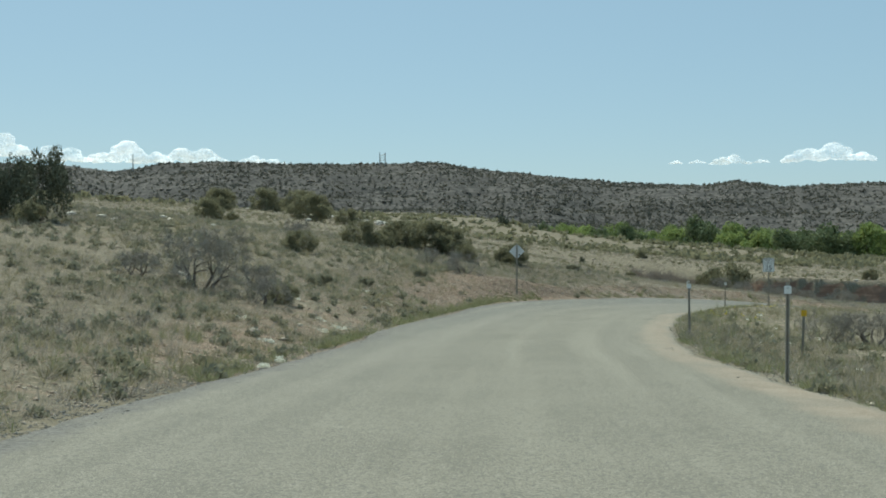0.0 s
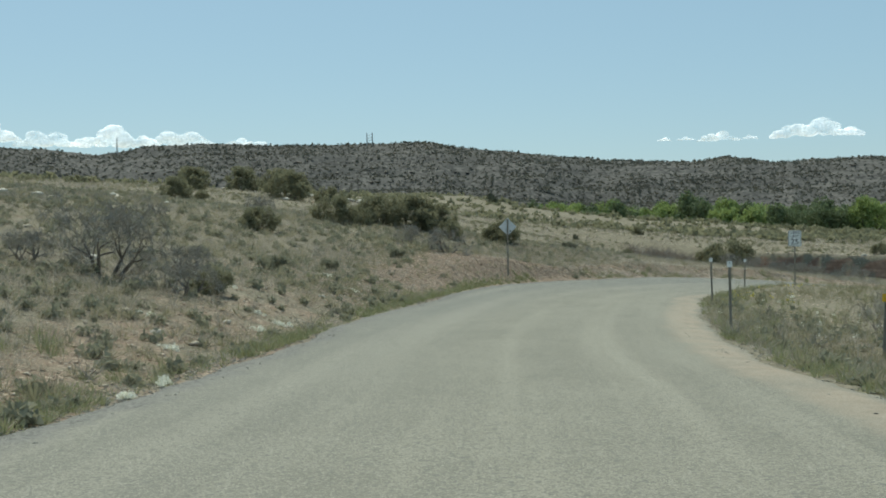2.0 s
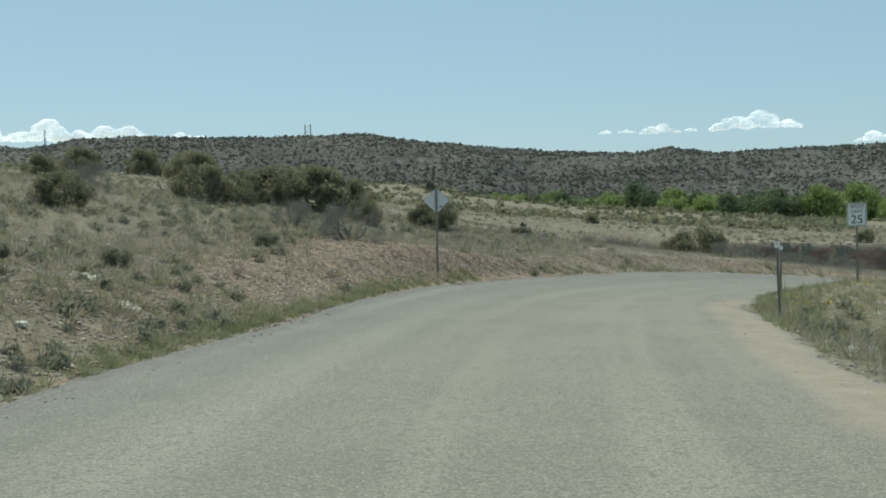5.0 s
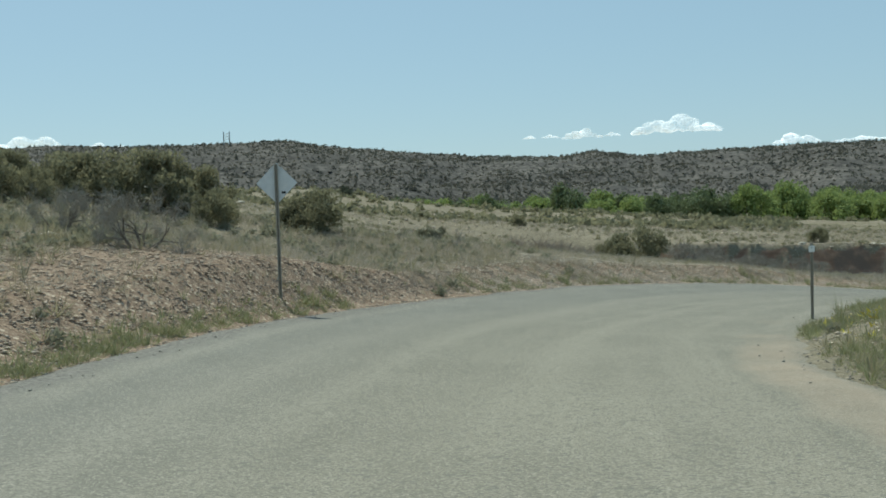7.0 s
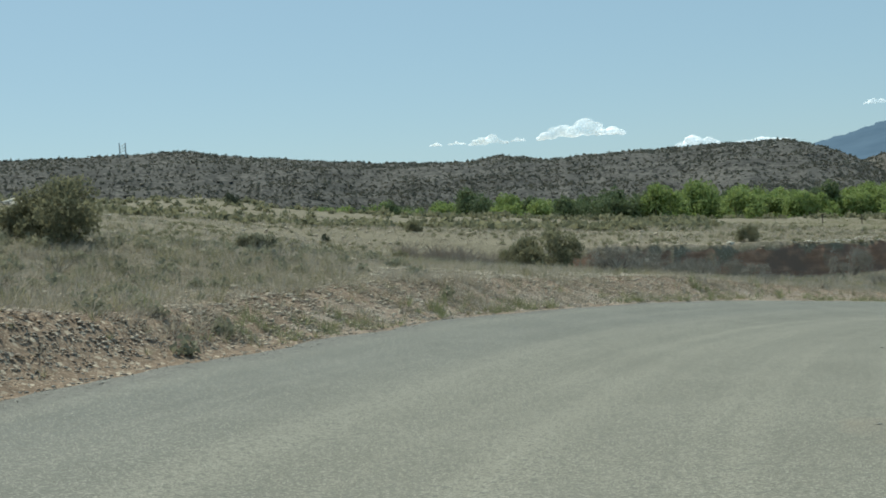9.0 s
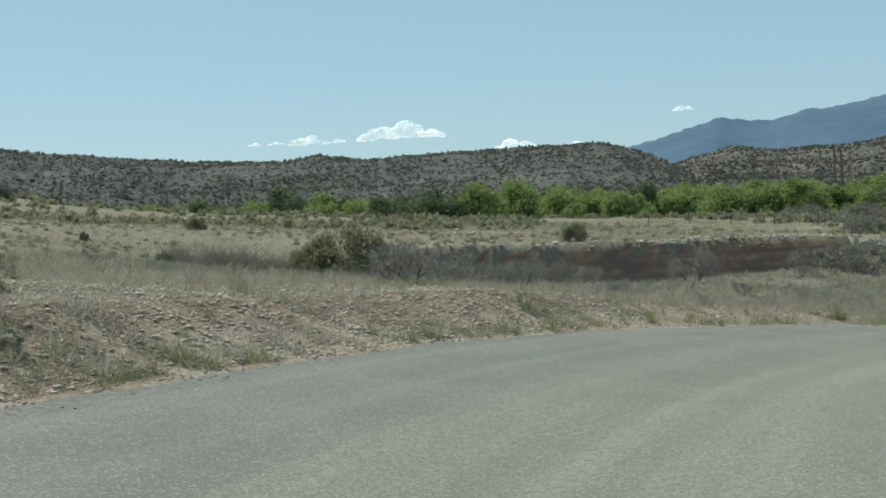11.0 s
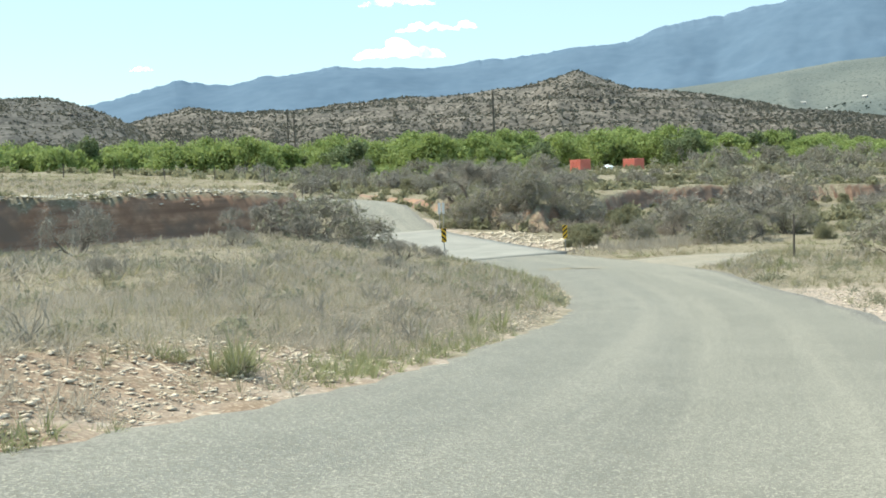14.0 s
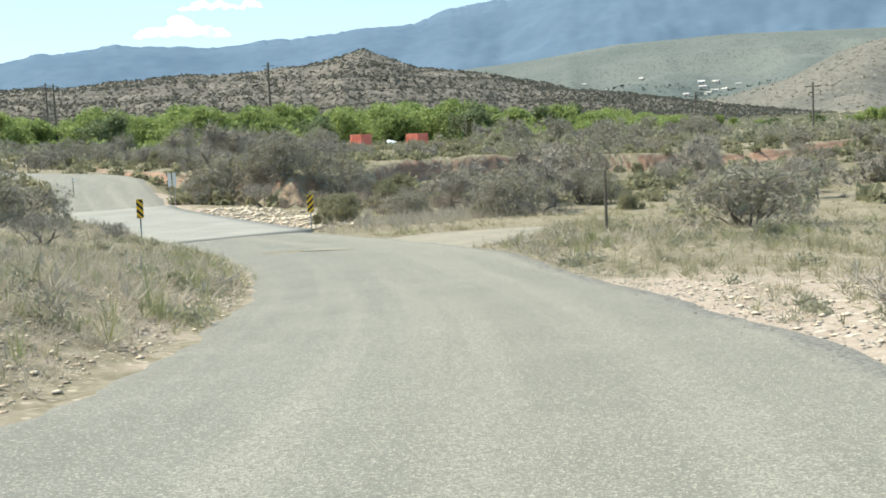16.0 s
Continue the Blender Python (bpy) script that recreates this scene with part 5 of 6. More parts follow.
tufts("green_clumps", np.vstack([border(133, 170, 10, 30, -1, 0.3, 3.5, 1.0, 2.0, 0.1), border(134, 60, 66, 112, -1, 0.1, 1.6, 1.0, 2.0, 0.1), border(135, 130, 98, 128, 1, 0.4, 6, 1.0, 2.0, 0.1), border(136, 170, 100, 130, -1, 0.3, 4.0, 1.0, 2.0, 0.1), border(137, 420, 8, 66, 1, 0.9, 7, 1.0, 2.5, 0.0)]), 0.34, 0.3, 44, GREEN, "fresh green grass clumps beside the road", 225, 0.004, 0.55)
clump_xy = np.array([(35.0, 96.6), (35.4, 96.9), (58.0, 112.8), (57.5, 112.3), (62.3, 117.0), (60.2, 114.6), (73.0, 106.4), (72.2, 107.2), (74.5, 105.8), (98.3, 123.0), (99.5, 122.4), (68.0, 108.8), (70.5, 110.6), (13.2, 80.6), (23.6, 90.6), (88.0, 119.5), (92.0, 116.4), (95.0, 119.0), (44.5, 101.5), (52.6, 107.6)])
clump_xy = off_road(np.repeat(clump_xy, 7, 0) + rng_(263).normal(0, 0.32, (140, 2)), 0.1)
tufts("green_bushes", clump_xy, 0.36, 0.4, 60, GREEN, "bright green weeds growing in thick clumps", 264, 0.006, 0.6)
tufts("flats_green", field(138, 9000, 78, 190, 96, 215, 7.0, 0.25), 0.3, 0.8, 16, GREEN, "green weeds in patches on the wash flats", 226, 0.012, 1.0)
sage_xy = field(108, 5200, -30, 14, 14, 108, 5.0, -0.3)
scatter_clumps("low_sage", np.column_stack([sage_xy, land(sage_xy[:, 0], sage_xy[:, 1])[0]]), 0.30, 0.55, SAGE, "low grey-green brush among the grass", 208, 60, "low brush", 0.09)
mound_xy = field(140, 1500, 16, 78, 92, 148, 4.0, -0.1)
scatter_clumps("bend_mounds", np.column_stack([mound_xy, land(mound_xy[:, 0], mound_xy[:, 1])[0]]), 0.30, 0.8, SAGE, "low rounded grey-green bushes inside the bend", 229, 90, "low brush", 0.045)
sage_xy = field(109, 6500, -50, 80, 92, 235, 7.0, -0.3)
sage_xy = sage_xy[(sage_xy[:, 0] < 14) | (sage_xy[:, 1] > 140)]
scatter_clumps("far_low_brush", np.column_stack([sage_xy, land(sage_xy[:, 0], sage_xy[:, 1])[0]]), 0.36, 0.75, SHRUB, "dark low brush on the far slope", 209, 50, "low brush", 0.08)
a_ = np.radians(rng_(250).uniform(-75, 22, 8500))
d_ = rng_(251).uniform(110, 600, 8500)
d_ = np.where(a_ > radians(8), 110 + (d_ - 110) * 0.5, d_)
sage_xy = np.column_stack([20 + d_ * np.sin(a_), 70 + d_ * np.cos(a_)])
scatter_clumps("upland_brush", np.column_stack([sage_xy, land(sage_xy[:, 0], sage_xy[:, 1])[0]]), 0.9, 2.2, SHRUB, "olive brush over the stony upland below the ridge", 252, 18, "low brush", 0.16)
sage_xy = field(110, 4200, 96, 260, 100, 330, 9.0, -0.3, 0.8)
scatter_clumps("flats_brush", np.column_stack([sage_xy, land(sage_xy[:, 0], sage_xy[:, 1])[0]]), 1.1, 2.0, SHRUB, "grey-green brush over the wash flats", 210, 44, "low brush", 0.11)
a_ = r.uniform(radians(30), radians(85), 6500)
d_ = r.uniform(200, 900, 6500)
keep_ = ~((a_ > radians(48.5)) & (a_ < radians(54.5)) & (d_ < 300))
a_, d_ = a_[keep_], d_[keep_]
sage_xy = np.column_stack([20 + d_ * np.sin(a_), 70 + d_ * np.cos(a_)])
scatter_clumps("plain_brush", np.column_stack([sage_xy, land(sage_xy[:, 0], sage_xy[:, 1])[0]]), 2.2, 4.0, SAGE, "olive brush over the far plain", 212, 40, "low brush", 0.075)


# ---------------------------------------------------------------- stones
def stone_mesh(seed, squash=0.6):
    rr = rng_(seed)
    bm = bmesh.new()
    bmesh.ops.create_icosphere(bm, subdivisions=1, radius=0.5)
    for v in bm.verts:
        v.co *= rr.uniform(0.7, 1.2)
        v.co.z *= squash
    return bm


def stones(name, xy, size, mat, label, seed, category="stones", sink=0.15, most=2.0, z=None, rise=0.0):
    """Small stones, joined: angular eight-faced pieces lying on the ground."""
    rr = rng_(seed)
    n = len(xy)
    z = land(xy[:, 0], xy[:, 1])[0] if z is None else z
    if rise:
        idx, lat, dist = road_frame(MAIN, MAIN_T, xy[:, 0], xy[:, 1])
        q = MAIN[idx]
        z = np.where(dist < q[:, 3] * 0.97, np.maximum(z, q[:, 2] - banking(q[:, 1]) * np.minimum(lat, 0) - 0.05 * (lat / q[:, 3]) ** 2 - 1.4 * np.maximum(0, np.abs(lat / q[:, 3]) - 0.9)), z)
    corners = np.array([(1, 0, 0), (0, 1, 0), (-1, 0, 0), (0, -1, 0), (0.1, 0.1, 0.75), (0, 0, -0.5)], float)
    t = rr.uniform(0, 2 * math.pi, n)
    s = size * np.exp(rr.normal(0, 0.5, n)).clip(0.35, most)
    v = corners[None] * rr.uniform(0.6, 1.3, (n, 6, 1)) * s[:, None, None] * np.stack([np.ones(n), rr.uniform(0.5, 1, n), rr.uniform(0.25, 0.55, n)], 1)[:, None, :]
    c, si = np.cos(t)[:, None], np.sin(t)[:, None]
    v = np.stack([v[:, :, 0] * c - v[:, :, 1] * si, v[:, :, 0] * si + v[:, :, 1] * c, v[:, :, 2]], 2)
    v += np.column_stack([xy, z + s * (0.35 - sink)])[:, None, :]
    tri = np.array([(0, 1, 4), (1, 2, 4), (2, 3, 4), (3, 0, 4), (1, 0, 5), (2, 1, 5), (3, 2, 5), (0, 3, 5)])
    f = (np.arange(n)[:, None, None] * 6 + tri[None]).reshape(-1, 3)
    ob = link_mesh(name, v.reshape(-1, 3), f, mat)
    return tagged(ob, label, category, kind="stuff")


def strip(seed, count, y0, y1, side, near, far, power=1.3):
    rr = rng_(seed)
    idx = np.flatnonzero((MAIN[:, 1] > y0) & (MAIN[:, 1] < y1))
    i = idx[rr.integers(0, len(idx), count)]
    q, t = MAIN[i], MAIN_T[i]
    off = side * (q[:, 3] + near + rr.random(count) ** power * (far - near))
    xy = np.column_stack([q[:, 0] + t[:, 1] * off, q[:, 1] - t[:, 0] * off]) + rr.normal(0, 0.3, (count, 2))
    return xy


stones("cut_slope_stones", off_road(np.vstack([strip(301, 26000, 44, 76, -1, 0.5, 7.0), strip(302, 5000, 14, 48, -1, 0.3, 7), strip(309, 2500, 98, 112, -1, 0.2, 4)])), 0.034, PINK_STONE, "pinkish stones on the graded roadside slope", 311)
stones("bend_stones", off_road(np.vstack([strip(319, 34000, 72, 88, -1, 0.15, 4.4, 1.0), strip(324, 7000, 88, 100, -1, 0.1, 2.6, 1.2), strip(322, 5000, 98, 118, -1, 0.1, 4.0)]), 0.12), 0.025, STONE, "broken cream limestone along the outside of the bend", 319, most=3.4)
stones("pale_stones", off_road(np.vstack([strip(303, 700, 72, 101, -1, 0.1, 2.0), strip(304, 4200, 80, 106, 1, 0.2, 8), strip(305, 500, 16, 60, -1, 0.5, 8), strip(306, 3000, 8, 70, 1, 0.3, 6), strip(310, 500, 137, 154, 1, 0.6, 5)])), 0.042, STONE, "pale limestone pieces beside the road", 312)
stones("edge_chippings", np.vstack([strip(307, 20000, 6, 86, -1, -0.05, 0.75, 1.0), strip(308, 13000, 6, 118, 1, -0.05, 0.85, 1.0)]), 0.022, CHIP, "loose grey chippings along the road's border", 313, sink=0.1, rise=0.055, most=1.6)
rr_ = rng_(320)
bank_xy = np.column_stack([rr_.uniform(36, 82, 3600), rr_.uniform(147, 162, 3600)])
zz_, _b, _r, pal_ = land(bank_xy[:, 0], bank_xy[:, 1])
stones("ford_rubble", off_road(strip(323, 1500, 133.5, 150, 1, 0.5, 4.5, 1.0), 0.3), 0.11, STONE, "grey broken rubble beside the ford", 323, most=2.6)
stones("bank_stones", bank_xy[pal_ > rr_.uniform(0.1, 0.5, len(pal_))], 0.11, STONE, "pale rubble along the top of the red bank", 314)
rim_xy = np.column_stack([rr_.uniform(56, 84, 2400), rr_.uniform(149, 160, 2400)])
stones("rim_rubble", rim_xy[land(rim_xy[:, 0], rim_xy[:, 1])[3] > 0.2], 0.13, PALE_STONE, "white broken rock along the rim of the bank", 317)
slope_xy = off_road(np.column_stack([rr_.uniform(-40, 20, 900), rr_.uniform(20, 190, 900)]))
slope_xy = slope_xy[vnoise(slope_xy[:, 0], slope_xy[:, 1], 9, 5.5) > 0.25]
stones("slope_stones", slope_xy, 0.12, STONE, "scattered limestone on the grassy slope", 315)
top_xy = np.column_stack([rr_.normal(-22, 9, 260), rr_.normal(198, 4, 260)])
stones("hilltop_stones", np.vstack([top_xy, np.column_stack([rr_.normal(-13, 5, 160), rr_.normal(176, 6, 160)])]), 0.5, PALE_STONE, "white rock outcrop on the hilltop", 316)

far_xy = off_road(np.column_stack([rr_.uniform(-50, 60, 3000), rr_.uniform(105, 235, 3000)]))
far_xy = far_xy[(vnoise(far_xy[:, 0], far_xy[:, 1], 14, 6.5) > 0.05) & ((far_xy[:, 0] < 16) | (far_xy[:, 1] > 156))]
stones("far_slope_stones", far_xy, 0.2, STONE, "limestone pieces over the far slope", 318)
for grid, seed, nm, lab in ((EAST_GRID, 351, "hill_ledges", "broken rock ledges across the layered hill"), (NORTH_GRID, 352, "ridge_ledges", "pale rock ledges across the ridge")):
    p_ = on_hill(grid, 26000, seed, 0.25, 1.0)
    lev = (p_[:, 2] + 1.5 * vnoise(p_[:, 0], p_[:, 1], 90, 45)) % 9.0
    p_ = p_[(lev < 1.3) & (vnoise(p_[:, 0], p_[:, 1], 45, 46) > -0.35)]
    stones(nm, p_[:, :2], 1.3, LEDGE, lab, seed + 5, "rock ledges", z=p_[:, 2] + 0.2)

# single rocks beside the road
rock_protos = []
for k in range(4):
    ob = part("rock", stone_mesh(330 + k, 0.5), PALE_STONE if k < 3 else STONE)
    tagged(ob, "white limestone rock lying in the grass", "rock", "rocks beside the road")
    rock_protos.append(ob)
ROCKS = [(-9.2, 42.2, 0.6), (-4.2, 35, 0.3), (-2.9, 44.0, 0.3), (-5.0, 31.6, 0.3), (-22.2, 71.5, 1.2), (-20.6, 72.4, 0.9), (-19.4, 71, 0.7), (-17.6, 77, 0.8),
         (-15, 78, 0.6), (-19.4, 83, 0.9), (52.1, 151.2, 0.9), (38, 149.5, 0.8), (51.5, 152, 0.5)]
for k, (x, y, s) in enumerate(ROCKS):
    m = pose(x, y, height(x, y) + 0.1 * s, 0, 0, 67 * k) @ Matrix.Diagonal((s, s * 0.75, s, 1))
    ob = rock_protos[k % 4] if k < 4 else rock_protos[k % 4].copy()
    if k >= 4:
        scene.collection.objects.link(ob)
    ob.matrix_basis = m


# ---------------------------------------------------------------- signs and posts
def clip_poly(poly, x0, x1, y0, y1):
    """Clip a polygon to an upright rectangle."""
    for axis, lim, sign in ((0, x0, 1), (0, x1, -1), (1, y0, 1), (1, y1, -1)):
        out = []
        for a, b in zip(poly, poly[1:] + poly[:1]):
            da, db = sign * (a[axis] - lim), sign * (b[axis] - lim)
            if da >= 0:
                out.append(a)
            if (da >= 0) != (db >= 0):
                t = da / (da - db)
                out.append((a[0] + (b[0] - a[0]) * t, a[1] + (b[1] - a[1]) * t))
        poly = out
        if not poly:
            break
    return poly


def slab(outline, thick, front):
    """A flat plate in the x-z plane with its front at y = front (towards -y)."""
    bm = bmesh.new()
    f = bm.faces.new([bm.verts.new((x, front, z)) for x, z in outline])
    ext = bmesh.ops.extrude_face_region(bm, geom=[f])
    bmesh.ops.translate(bm, vec=(0, thick, 0), verts=[e for e in ext["geom"] if isinstance(e, bmesh.types.BMVert)])
    return bm


def rounded(w, h, z0, rad=0.04, seg=4):
    pts = []
    for cx, cz, a0 in ((w / 2 - rad, z0 + rad, -90), (w / 2 - rad, z0 + h - rad, 0), (-w / 2 + rad, z0 + h - rad, 90), (-w / 2 + rad, z0 + rad, 180)):
        for k in range(seg + 1):
            t = radians(a0 + 90 * k / seg)
            pts.append((cx + rad * math.cos(t), cz + rad * math.sin(t)))
    return pts


def channel_post(h, w=0.06, d=0.03, lean=0.0):
    """A U-shaped steel post with flanges."""
    bm = bmesh.new()
    box(w * 0.5, 0.006, h, (0, d, -0.4), 0, bm)
    for s in (-1, 1):
        box(0.006, d, h, (s * w * 0.25, d / 2, -0.4), 0, bm)
        box(w * 0.28, 0.006, h, (s * w * 0.36, 0, -0.4), 0, bm)
    return bm


def words(name, text, size, x, z, y, parent, mat):
    cu = bpy.data.curves.new(name, "FONT")
    cu.body, cu.size, cu.align_x, cu.align_y, cu.extrude = text, size, "CENTER", "CENTER", 0.001
    tmp = new(name + "_curve", cu)
    me = bpy.data.meshes.new_from_object(tmp.evaluated_get(bpy.context.evaluated_depsgraph_get()))
    bpy.data.objects.remove(tmp)
    bpy.data.curves.remove(cu)
    me.materials.clear()
    me.materials.append(mat)
    ob = new(name, me)
    ob.parent = parent
    ob.matrix_basis = pose(x, y, z, 90, 0, 0)
    return ob


def frame_bar(w, h, z0, inset, width, y):
    """A thin painted border."""
    bm = bmesh.new()
    a, b = w / 2 - inset, h - 2 * inset
    for sx, sz, cx, cz in ((2 * a, width, 0, z0 + inset), (2 * a, width, 0, z0 + h - inset - width), (width, b, -a + width / 2, z0 + inset), (width, b, a - width / 2, z0 + inset)):
        box(sx, 0.002, sz, (cx, y, cz), 0, bm)
    return bm


def bolt(parent, z, y):
    part("bolt", rod((0, y, z), (0, y - 0.012, z), 0.012, 0.012, 8), STEEL, parent)


def warning_sign(x, y, turn):
    """A diamond warning sign that shows its bare metal back."""
    z = height(x, y)
    ob = empty("warning_sign", x, y, z, turn, "diamond warning sign showing its bare metal back on a steel post", "road sign")
    part("post", channel_post(3.18, 0.075, 0.04), RUST, ob)
    c, s = 2.38, 0.43
    part("plate", slab([(0, c - s), (s, c), (0, c + s), (-s, c)], 0.004, 0.05), SIGN_BACK, ob, "dull aluminium back of the plate")
    part("sticker", box(0.09, 0.002, 0.045, (0.14, 0.048, c - 0.22)), SIGN_BLACK, ob, "small dark sticker")
    bolt(ob, c + 0.3, 0.0)
    bolt(ob, c - 0.3, 0.0)
    return ob


def speed_sign(x, y, turn):
    z = height(x, y)
    ob = empty("speed_limit_sign", x, y, z, turn, "white speed limit sign with black lettering on a rusty post", "road sign")
    part("post", channel_post(2.95, 0.07, 0.04), RUST, ob)
    z0, w, h = 1.86, 0.61, 0.76
    plate = part("plate", slab(rounded(w, h, z0, 0.05), 0.004, -0.012), SIGN_WHITE, ob, "white reflective plate")
    part("border", frame_bar(w, h, z0, 0.02, 0.016, -0.014), SIGN_BLACK, plate, "black border")
    words("lettering", "SPEED", 0.165, 0, z0 + 0.635, -0.0145, plate, SIGN_BLACK)
    words("lettering", "LIMIT", 0.165, 0, z0 + 0.467, -0.0145, plate, SIGN_BLACK)
    words("numerals", "25", 0.39, 0, z0 + 0.21, -0.0145, plate, SIGN_BLACK)
    bolt(ob, z0 + h - 0.07, -0.012)
    return ob


def delineator(x, y, turn, h=1.72, lean=0.0, face=0.125):
    z = height(x, y)
    ob = empty("delineator_post", x, y, z, turn, "steel delineator post with a white reflector plate", "marker post", "delineators beside the road")
    ob.matrix_basis = ob.matrix_basis @ pose(0, 0, 0, 0, lean, 0)
    part("post", channel_post(h + 0.4, 0.07, 0.035), RUST, ob)
    part("reflector", slab(rounded(face, face * 1.15, h - 0.2, 0.02), 0.003, -0.008), SIGN_WHITE, ob, "white reflector plate")
    bolt(ob, h - 0.1, -0.008)
    return ob


def hazard_marker(x, y, turn, direction=1, h=0.95, w=0.32, foot=1.05, lean=0.0):
    """A yellow plate with black slanting stripes on a steel post."""
    z = height(x, y)
    ob = empty("hazard_marker", x, y, z, turn, "yellow and black striped hazard marker on a steel post", "road sign", "hazard markers at the ford")
    ob.matrix_basis = ob.matrix_basis @ pose(0, 0, 0, 0, lean, 0)
    part("post", channel_post(foot + h + 0.3, 0.06, 0.035), STEEL, ob)
    plate = part("plate", slab(rounded(w, h, foot, 0.03), 0.004, -0.008), SIGN_YELLOW, ob, "yellow reflective plate")
    for k in range(-1, 5):
        zz = foot + 0.27 * k
        poly = [(-w / 2, zz), (w / 2, zz + direction * w), (w / 2, zz + direction * w + 0.13), (-w / 2, zz + 0.13)]
        poly = clip_poly(poly, -w / 2 + 0.004, w / 2 - 0.004, foot + 0.01, foot + h - 0.01)
        if len(poly) > 2:
            part("stripe", slab(poly, 0.001, -0.010), SIGN_BLACK, plate, "black slanting stripe")
    return ob


SIGN_BACK = material("aluminium_back", (0.60, 0.61, 0.61), (0.70, 0.71, 0.70), 1.5, 12, 0.5, 0.05, 20, metal=0.15, obj=True)
warning_sign(4.1, 66.5, -8)
speed_sign(17.7, 65.1, -16)
for x, y, turn, lean in ((5.95, 20.7, -8, 0.3), (7.6, 36.9, -8, -0.8), (10.8, 52.5, -10, -1.5), (15.7, 66.7, -20, 1.0)):
    delineator(x, y, turn, lean=lean)
yellow = delineator(10.2, 34.0, -15, 1.42, 2.0, 0.15)
face = [c for c in yellow.children if c.name.startswith("reflector")][0]
face.data = face.data.copy()
face.data.materials[0] = SIGN_YELLOW
tagged(yellow, "short post with a faded yellow plate in the weeds", "marker post")
tagged(face, "faded yellow plate")
hazard_marker(74.0, 132.5, -40, -1, h=0.76, w=0.27, foot=0.92)
hazard_marker(83.0, 131.4, -45, 1, h=0.8, w=0.28, foot=0.92)
delineator(97.3, 166.5, -30, 1.3)


def double_plate(x, y, turn):
    z = height(x, y)
    ob = empty("sign_post", x, y, z, turn, "pair of narrow grey plates seen from behind on posts", "road sign")
    for s in (-1, 1):
        part("post", rod((s * 0.16, 0, -0.3), (s * 0.16, 0, 2.2), 0.03, 0.03, 8), STEEL, ob)
        part("plate", box(0.22, 0.01, 0.85, (s * 0.16, 0.035, 1.25), 0.003), SIGN_BACK, ob, "bare metal back of a narrow plate")
    return ob


double_plate(95.6, 154.3, 150)


def fence_post(x, y, h=1.25, lean=0.0):
    ob = part("fence_post", rod((0, 0, -0.3), (0, 0, h), 0.06, 0.05, 7), WOOD)
    ob.matrix_basis = pose(x, y, height(x, y), lean, lean * 0.5, 0)
    return tagged(ob, "weathered wooden fence post beside the far road", "fence post", "fence posts")


for k in range(12):
    fence_post(112 + 3.4 * k, 196 + 2.6 * k, 1.3, 2.0 * math.sin(3 * k))
for k in range(5):
    fence_post(96 - 3.5 * k, 178 + 3 * k, 1.2, 3.0 * math.sin(2 * k))


def short_pole(x, y, h, turn, top=True):
    z = height(x, y)
    ob = empty("pole", x, y, z, turn, "weathered wooden pole beside the track", "pole")
    part("shaft", rod((0, 0, -0.4), (0, 0, h), 0.05, 0.04, 8), WOOD, ob)
    if top:
        part("cross_bar", box(0.75, 0.08, 0.08, (0, -0.06, h - 0.22), 0.01), WOOD, ob)
    return ob


short_pole(74.7, 112.1, 1.85, -60, False)


def power_pole(x, y, h, base, turn=-45):
    ob = empty("power_pole", x, y, base, turn, "tall wooden power pole with cross-arm above the trees", "power pole", "power poles")
    thick = 0.36 if h > 15 else 0.22
    part("shaft", rod((0, 0, -1), (0, 0, h), thick, thick * 0.7, 8), WOOD, ob)
    part("cross_arm", box(3.0, 0.14, 0.16, (0, -0.15, h - 0.9), 0.01), WOOD, ob)
    for s in (-1.35, -0.5, 0.5, 1.35):
        part("insulator", rod((s, -0.15, h - 0.74), (s, -0.15, h - 0.5), 0.05, 0.03, 6), STEEL, ob)
    return ob


def polar(az, d):
    return 20 + d * math.sin(radians(az)), 70 + d * math.cos(radians(az))


for az, d, h in ((46.4, 330, 21.5), (37.3, 420, 22), (37.6, 425, 22), (64.2, 300, 9), (68.4, 260, 9)):
    x, y = polar(az, d)
    power_pole(x, y, h, height(x, y), -az)


def mast(az, d, z, h, twin):
    x, y = polar(az, d)
    ob = empty("radio_mast", x, y, z, -az, "thin grey radio mast on the ridge", "mast", "masts on the ridge")
    for s in ((-2.2, 2.2) if twin else (0,)):
        part("mast_pole", rod((s, 0, 0), (s, 0, h), 0.55, 0.4, 6), STEEL, ob)
    if twin:
        for k in range(3):
            part("brace", rod((-2.2, 0, h * (0.3 + 0.2 * k)), (2.2, 0, h * (0.5 + 0.2 * k)), 0.2, 0.2, 4), STEEL, ob)
    return ob


mast(-4.35, 925, 71, 10.5, True)
mast(-16.8, 925, 64, 13, False)


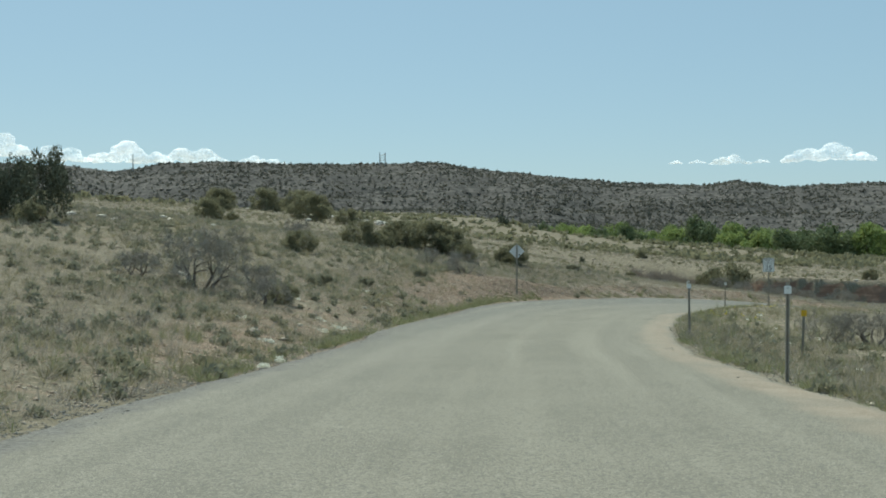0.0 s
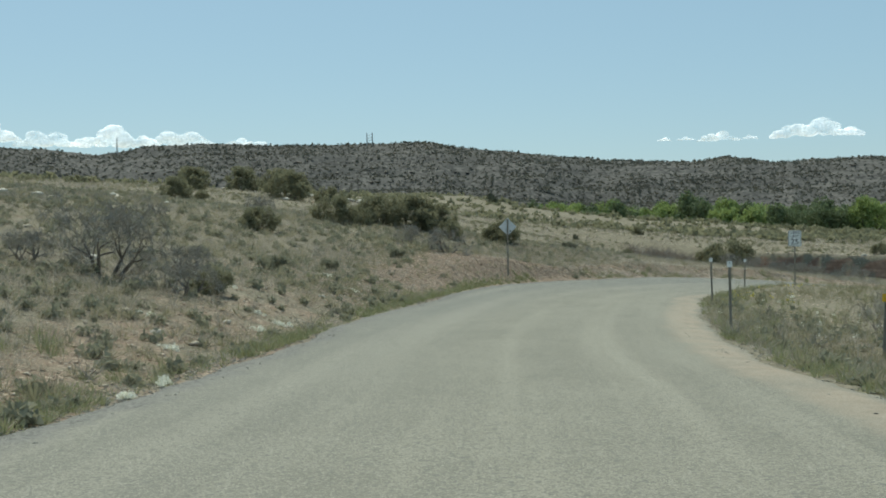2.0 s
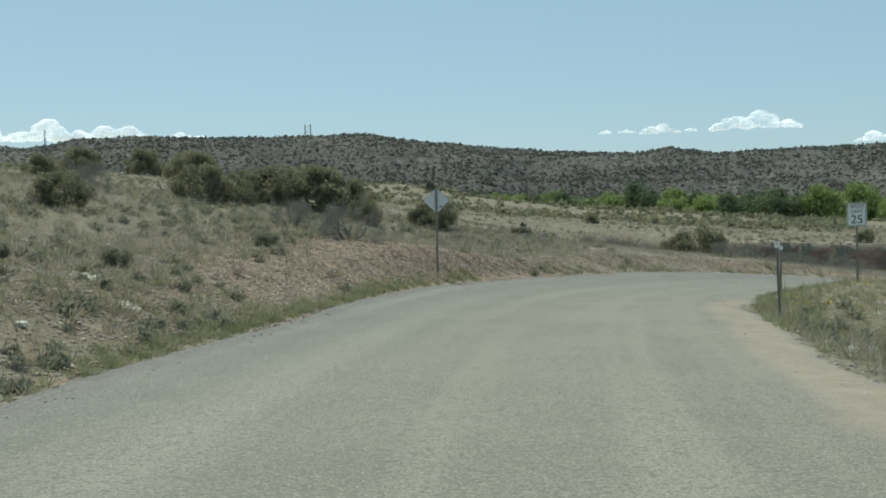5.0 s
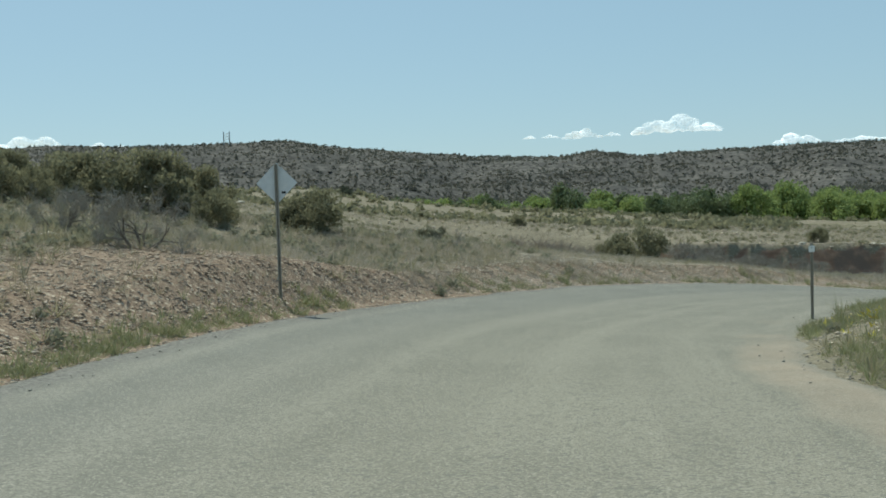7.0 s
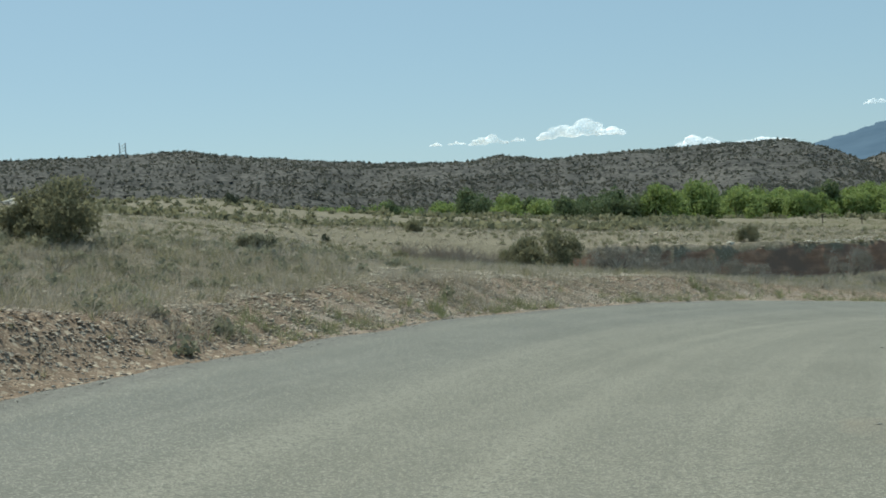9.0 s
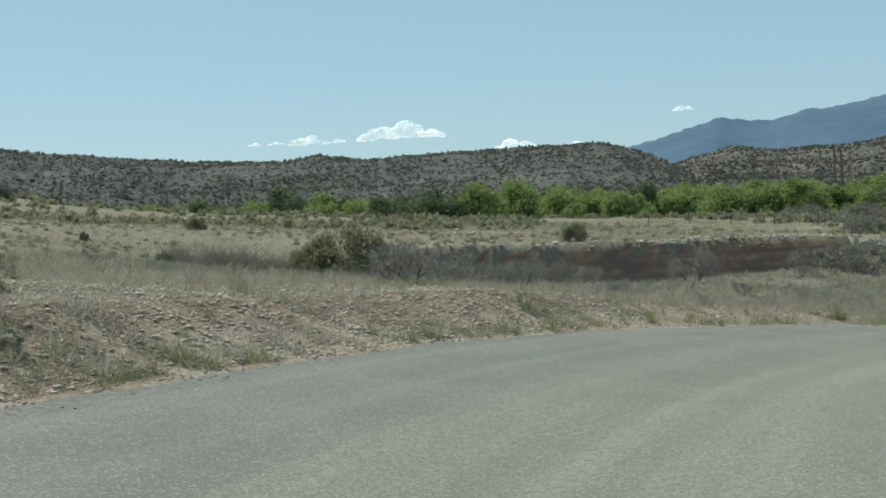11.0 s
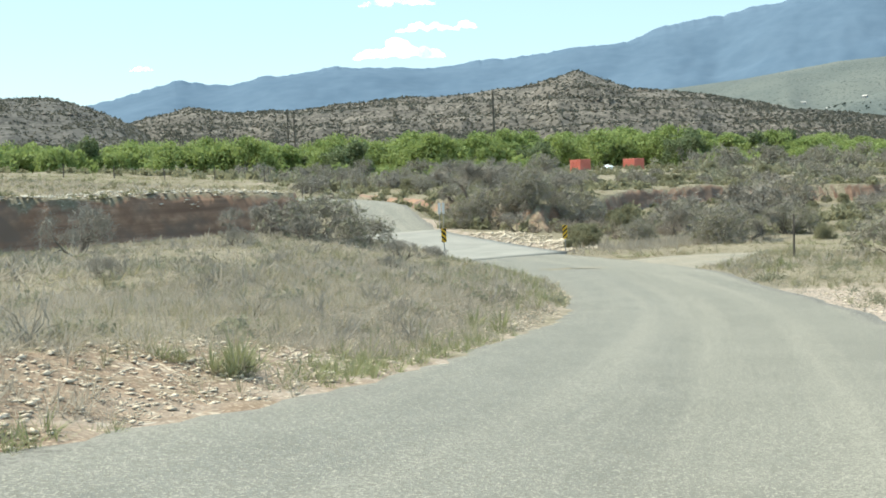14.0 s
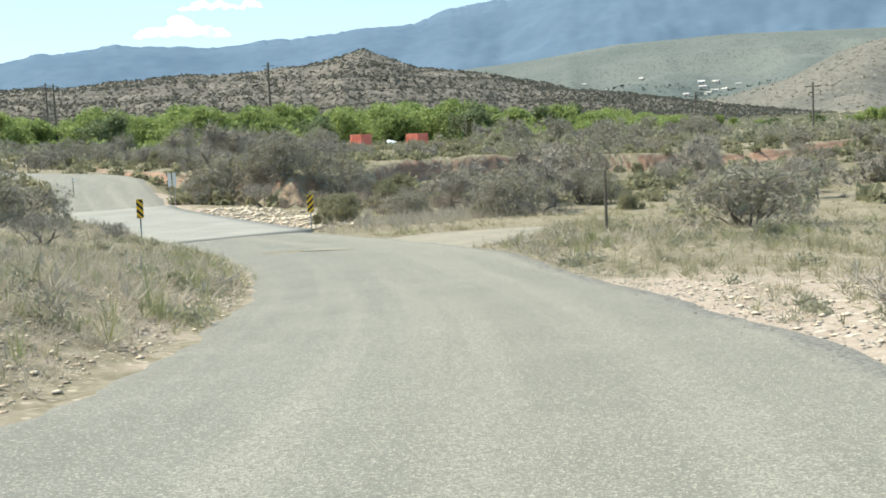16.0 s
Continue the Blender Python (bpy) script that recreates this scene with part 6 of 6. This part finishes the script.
# ---------------------------------------------------------------- far settlement
def container(x, y, turn, label, length=6.1):
    z = height(x, y)
    ob = empty("shipping_container", x, y, z, turn, label, "container", "red containers")
    body = part("body", box(length, 2.36, 2.4, (0, 0, 0.12), 0.02), RED_PAINT, ob)
    for s in (-1, 1):
        bm = bmesh.new()
        for k in range(int(length / 0.28)):
            box(0.14, 0.05, 2.2, (-length / 2 + 0.2 + 0.28 * k, s * 1.205, 0.2), 0, bm)
        part("corrugation", bm, RED_PAINT, body)
    for sx in (-1, 1):
        for sy in (-1, 1):
            part("corner_post", box(0.16, 0.16, 2.6, (sx * (length / 2 - 0.05), sy * 1.14, 0), 0.01), RED_PAINT, ob)
    for s in (-1, 1):
        part("door", box(0.05, 1.1, 2.25, (-length / 2 - 0.03, s * 0.57, 0.2), 0.01), RED_PAINT, ob, "faded red end door")
    return ob


x, y = polar(50.0, 285)
container(x, y, 60, "faded red shipping container beyond the brush", 6.1)
x, y = polar(52.4, 292)
container(x, y, 60, "faded red shipping container beside pale heaps", 6.1)
x, y = polar(51.2, 286)
tent = part("tarpaulin_heap", stone_mesh(77, 0.45), TARP)
tent.matrix_basis = pose(x, y, height(x, y) + 0.35, 0, 0, 20) @ Matrix.Diagonal((4.2, 3.4, 4.2, 1))
tagged(tent, "pale tarpaulin heap between the red containers", "tarpaulin")


def house(x, y, z, w, d, h, turn):
    ob = empty("house", x, y, z, turn, "small pale house far across the valley", "house", "houses of the far town")
    part("wall", box(w, d, h, (0, 0, -1)), WALL_PAINT, ob)
    bm = bmesh.new()
    v = [bm.verts.new(p) for p in ((-w / 2 - 0.4, -d / 2 - 0.4, h - 1), (w / 2 + 0.4, -d / 2 - 0.4, h - 1), (w / 2 + 0.4, d / 2 + 0.4, h - 1), (-w / 2 - 0.4, d / 2 + 0.4, h - 1), (-w / 2 - 0.4, 0, h + d * 0.2), (w / 2 + 0.4, 0, h + d * 0.2))]
    for f in ((0, 1, 5, 4), (2, 3, 4, 5), (1, 2, 5), (3, 0, 4), (3, 2, 1, 0)):
        bm.faces.new([v[i] for i in f])
    part("roof", bm, ROOFING, ob)
    for s in (-0.28, 0.28):
        part("window", box(w * 0.14, 0.1, 1.2, (s * w, -d / 2 - 0.03, 0.3)), DARK_GLASS, ob)
    return ob


def surface_z(grid, az, d):
    """Height of a hill's surface near a bearing and distance."""
    x, y = polar(az, d)
    gx, gy, gz = grid
    k = np.argmin((gx - x) ** 2 + (gy - y) ** 2)
    return float(gz.ravel()[k])


rt = rng_(90)
for k in range(28):
    az, d = rt.uniform(58, 73) if k % 3 else rt.uniform(66, 71), rt.uniform(1560, 2150)
    x, y = polar(az, d)
    z = surface_z(_g1, az, d)
    house(x, y, max(z, height(x, y)) + 0.5, rt.uniform(7, 13), rt.uniform(5, 8), rt.uniform(2.8, 3.8), -az + rt.uniform(-40, 40))
x, y = polar(63.3, 330)
slabs = part("pale_shed", box(13, 3, 0.9, (0, 0, 0), 0.05), WALL_PAINT)
slabs.matrix_basis = pose(x, y, height(x, y), 0, 0, -63)
tagged(slabs, "long low white shed roof among the brush", "shed")


# ---------------------------------------------------------------- clouds
PUFF = bpy.data.textures.new("puff", "CLOUDS")
PUFF.noise_scale, PUFF.noise_depth = 14.0, 4


def cloud(az, el, w, h, seed, d=4700):
    """A small fair-weather cloud: a flat-based heap of puffs."""
    rr = rng_(seed)
    bm = bmesh.new()
    n = 16 + int(w / 16)
    for k in range(n):
        t = (k + 0.5) / n * 2 - 1
        env = (1 - abs(t) ** 1.6) * (0.55 + 0.45 * math.sin(seed * 1.7 + t * 4.0) ** 2)
        s = h * rr.uniform(0.16, 0.30) * (0.45 + 0.75 * env)
        bmesh.ops.create_icosphere(bm, subdivisions=2, radius=s, matrix=Matrix.Translation((t * w / 2, rr.normal(0, h * 0.15), s * 0.4 + h * 0.62 * env * rr.random() ** 0.7)) @ Matrix.Diagonal((1.6, 1.2, 0.9, 1)))
    for v in bm.verts:
        v.co.z = v.co.z if v.co.z > 0 else v.co.z * 0.2
    ob = part("cloud", bm, CLOUD, smooth=True)
    md = ob.modifiers.new("union", "REMESH")
    md.mode, md.voxel_size, md.use_smooth_shade = "VOXEL", h * 0.055, True
    dp = ob.modifiers.new("puffs", "DISPLACE")
    dp.texture, dp.strength, dp.mid_level, dp.texture_coords = PUFF, h * 0.10, 0.5, "LOCAL"
    x, y = math.sin(radians(az)) * d, math.cos(radians(az)) * d
    ob.matrix_basis = pose(x, y, math.tan(radians(el)) * d, 0, 0, -az)
    return tagged(ob, "small white fair-weather cloud low in the sky", "cloud", "clouds")


CLOUDS = [(-20.3, 4.2, 230, 95), (-17.7, 4.0, 230, 70), (-14.7, 4.0, 320, 85), (-11.7, 4.05, 260, 75), (-8.9, 3.95, 260, 45), (11.0, 4.02, 50, 16), (12.0, 4.02, 70, 16), (13.5, 3.95, 160, 42), (14.9, 4.0, 60, 18), (17.8, 4.0, 330, 85),
          (23.2, 3.25, 170, 45), (26, 3.2, 220, 25), (31.0, 4.5, 80, 26), (42.7, 7.15, 290, 50), (44.1, 5.95, 240, 45), (42.8, 4.75, 340, 85), (46.8, 7.7, 150, 80), (48.6, 7.3, 330, 90), (51.5, 7.6, 300, 110), (45.9, 6.0, 80, 40)]
for k, (az, el, w, h) in enumerate(CLOUDS):
    cloud(az, el, w, h, 400 + k)
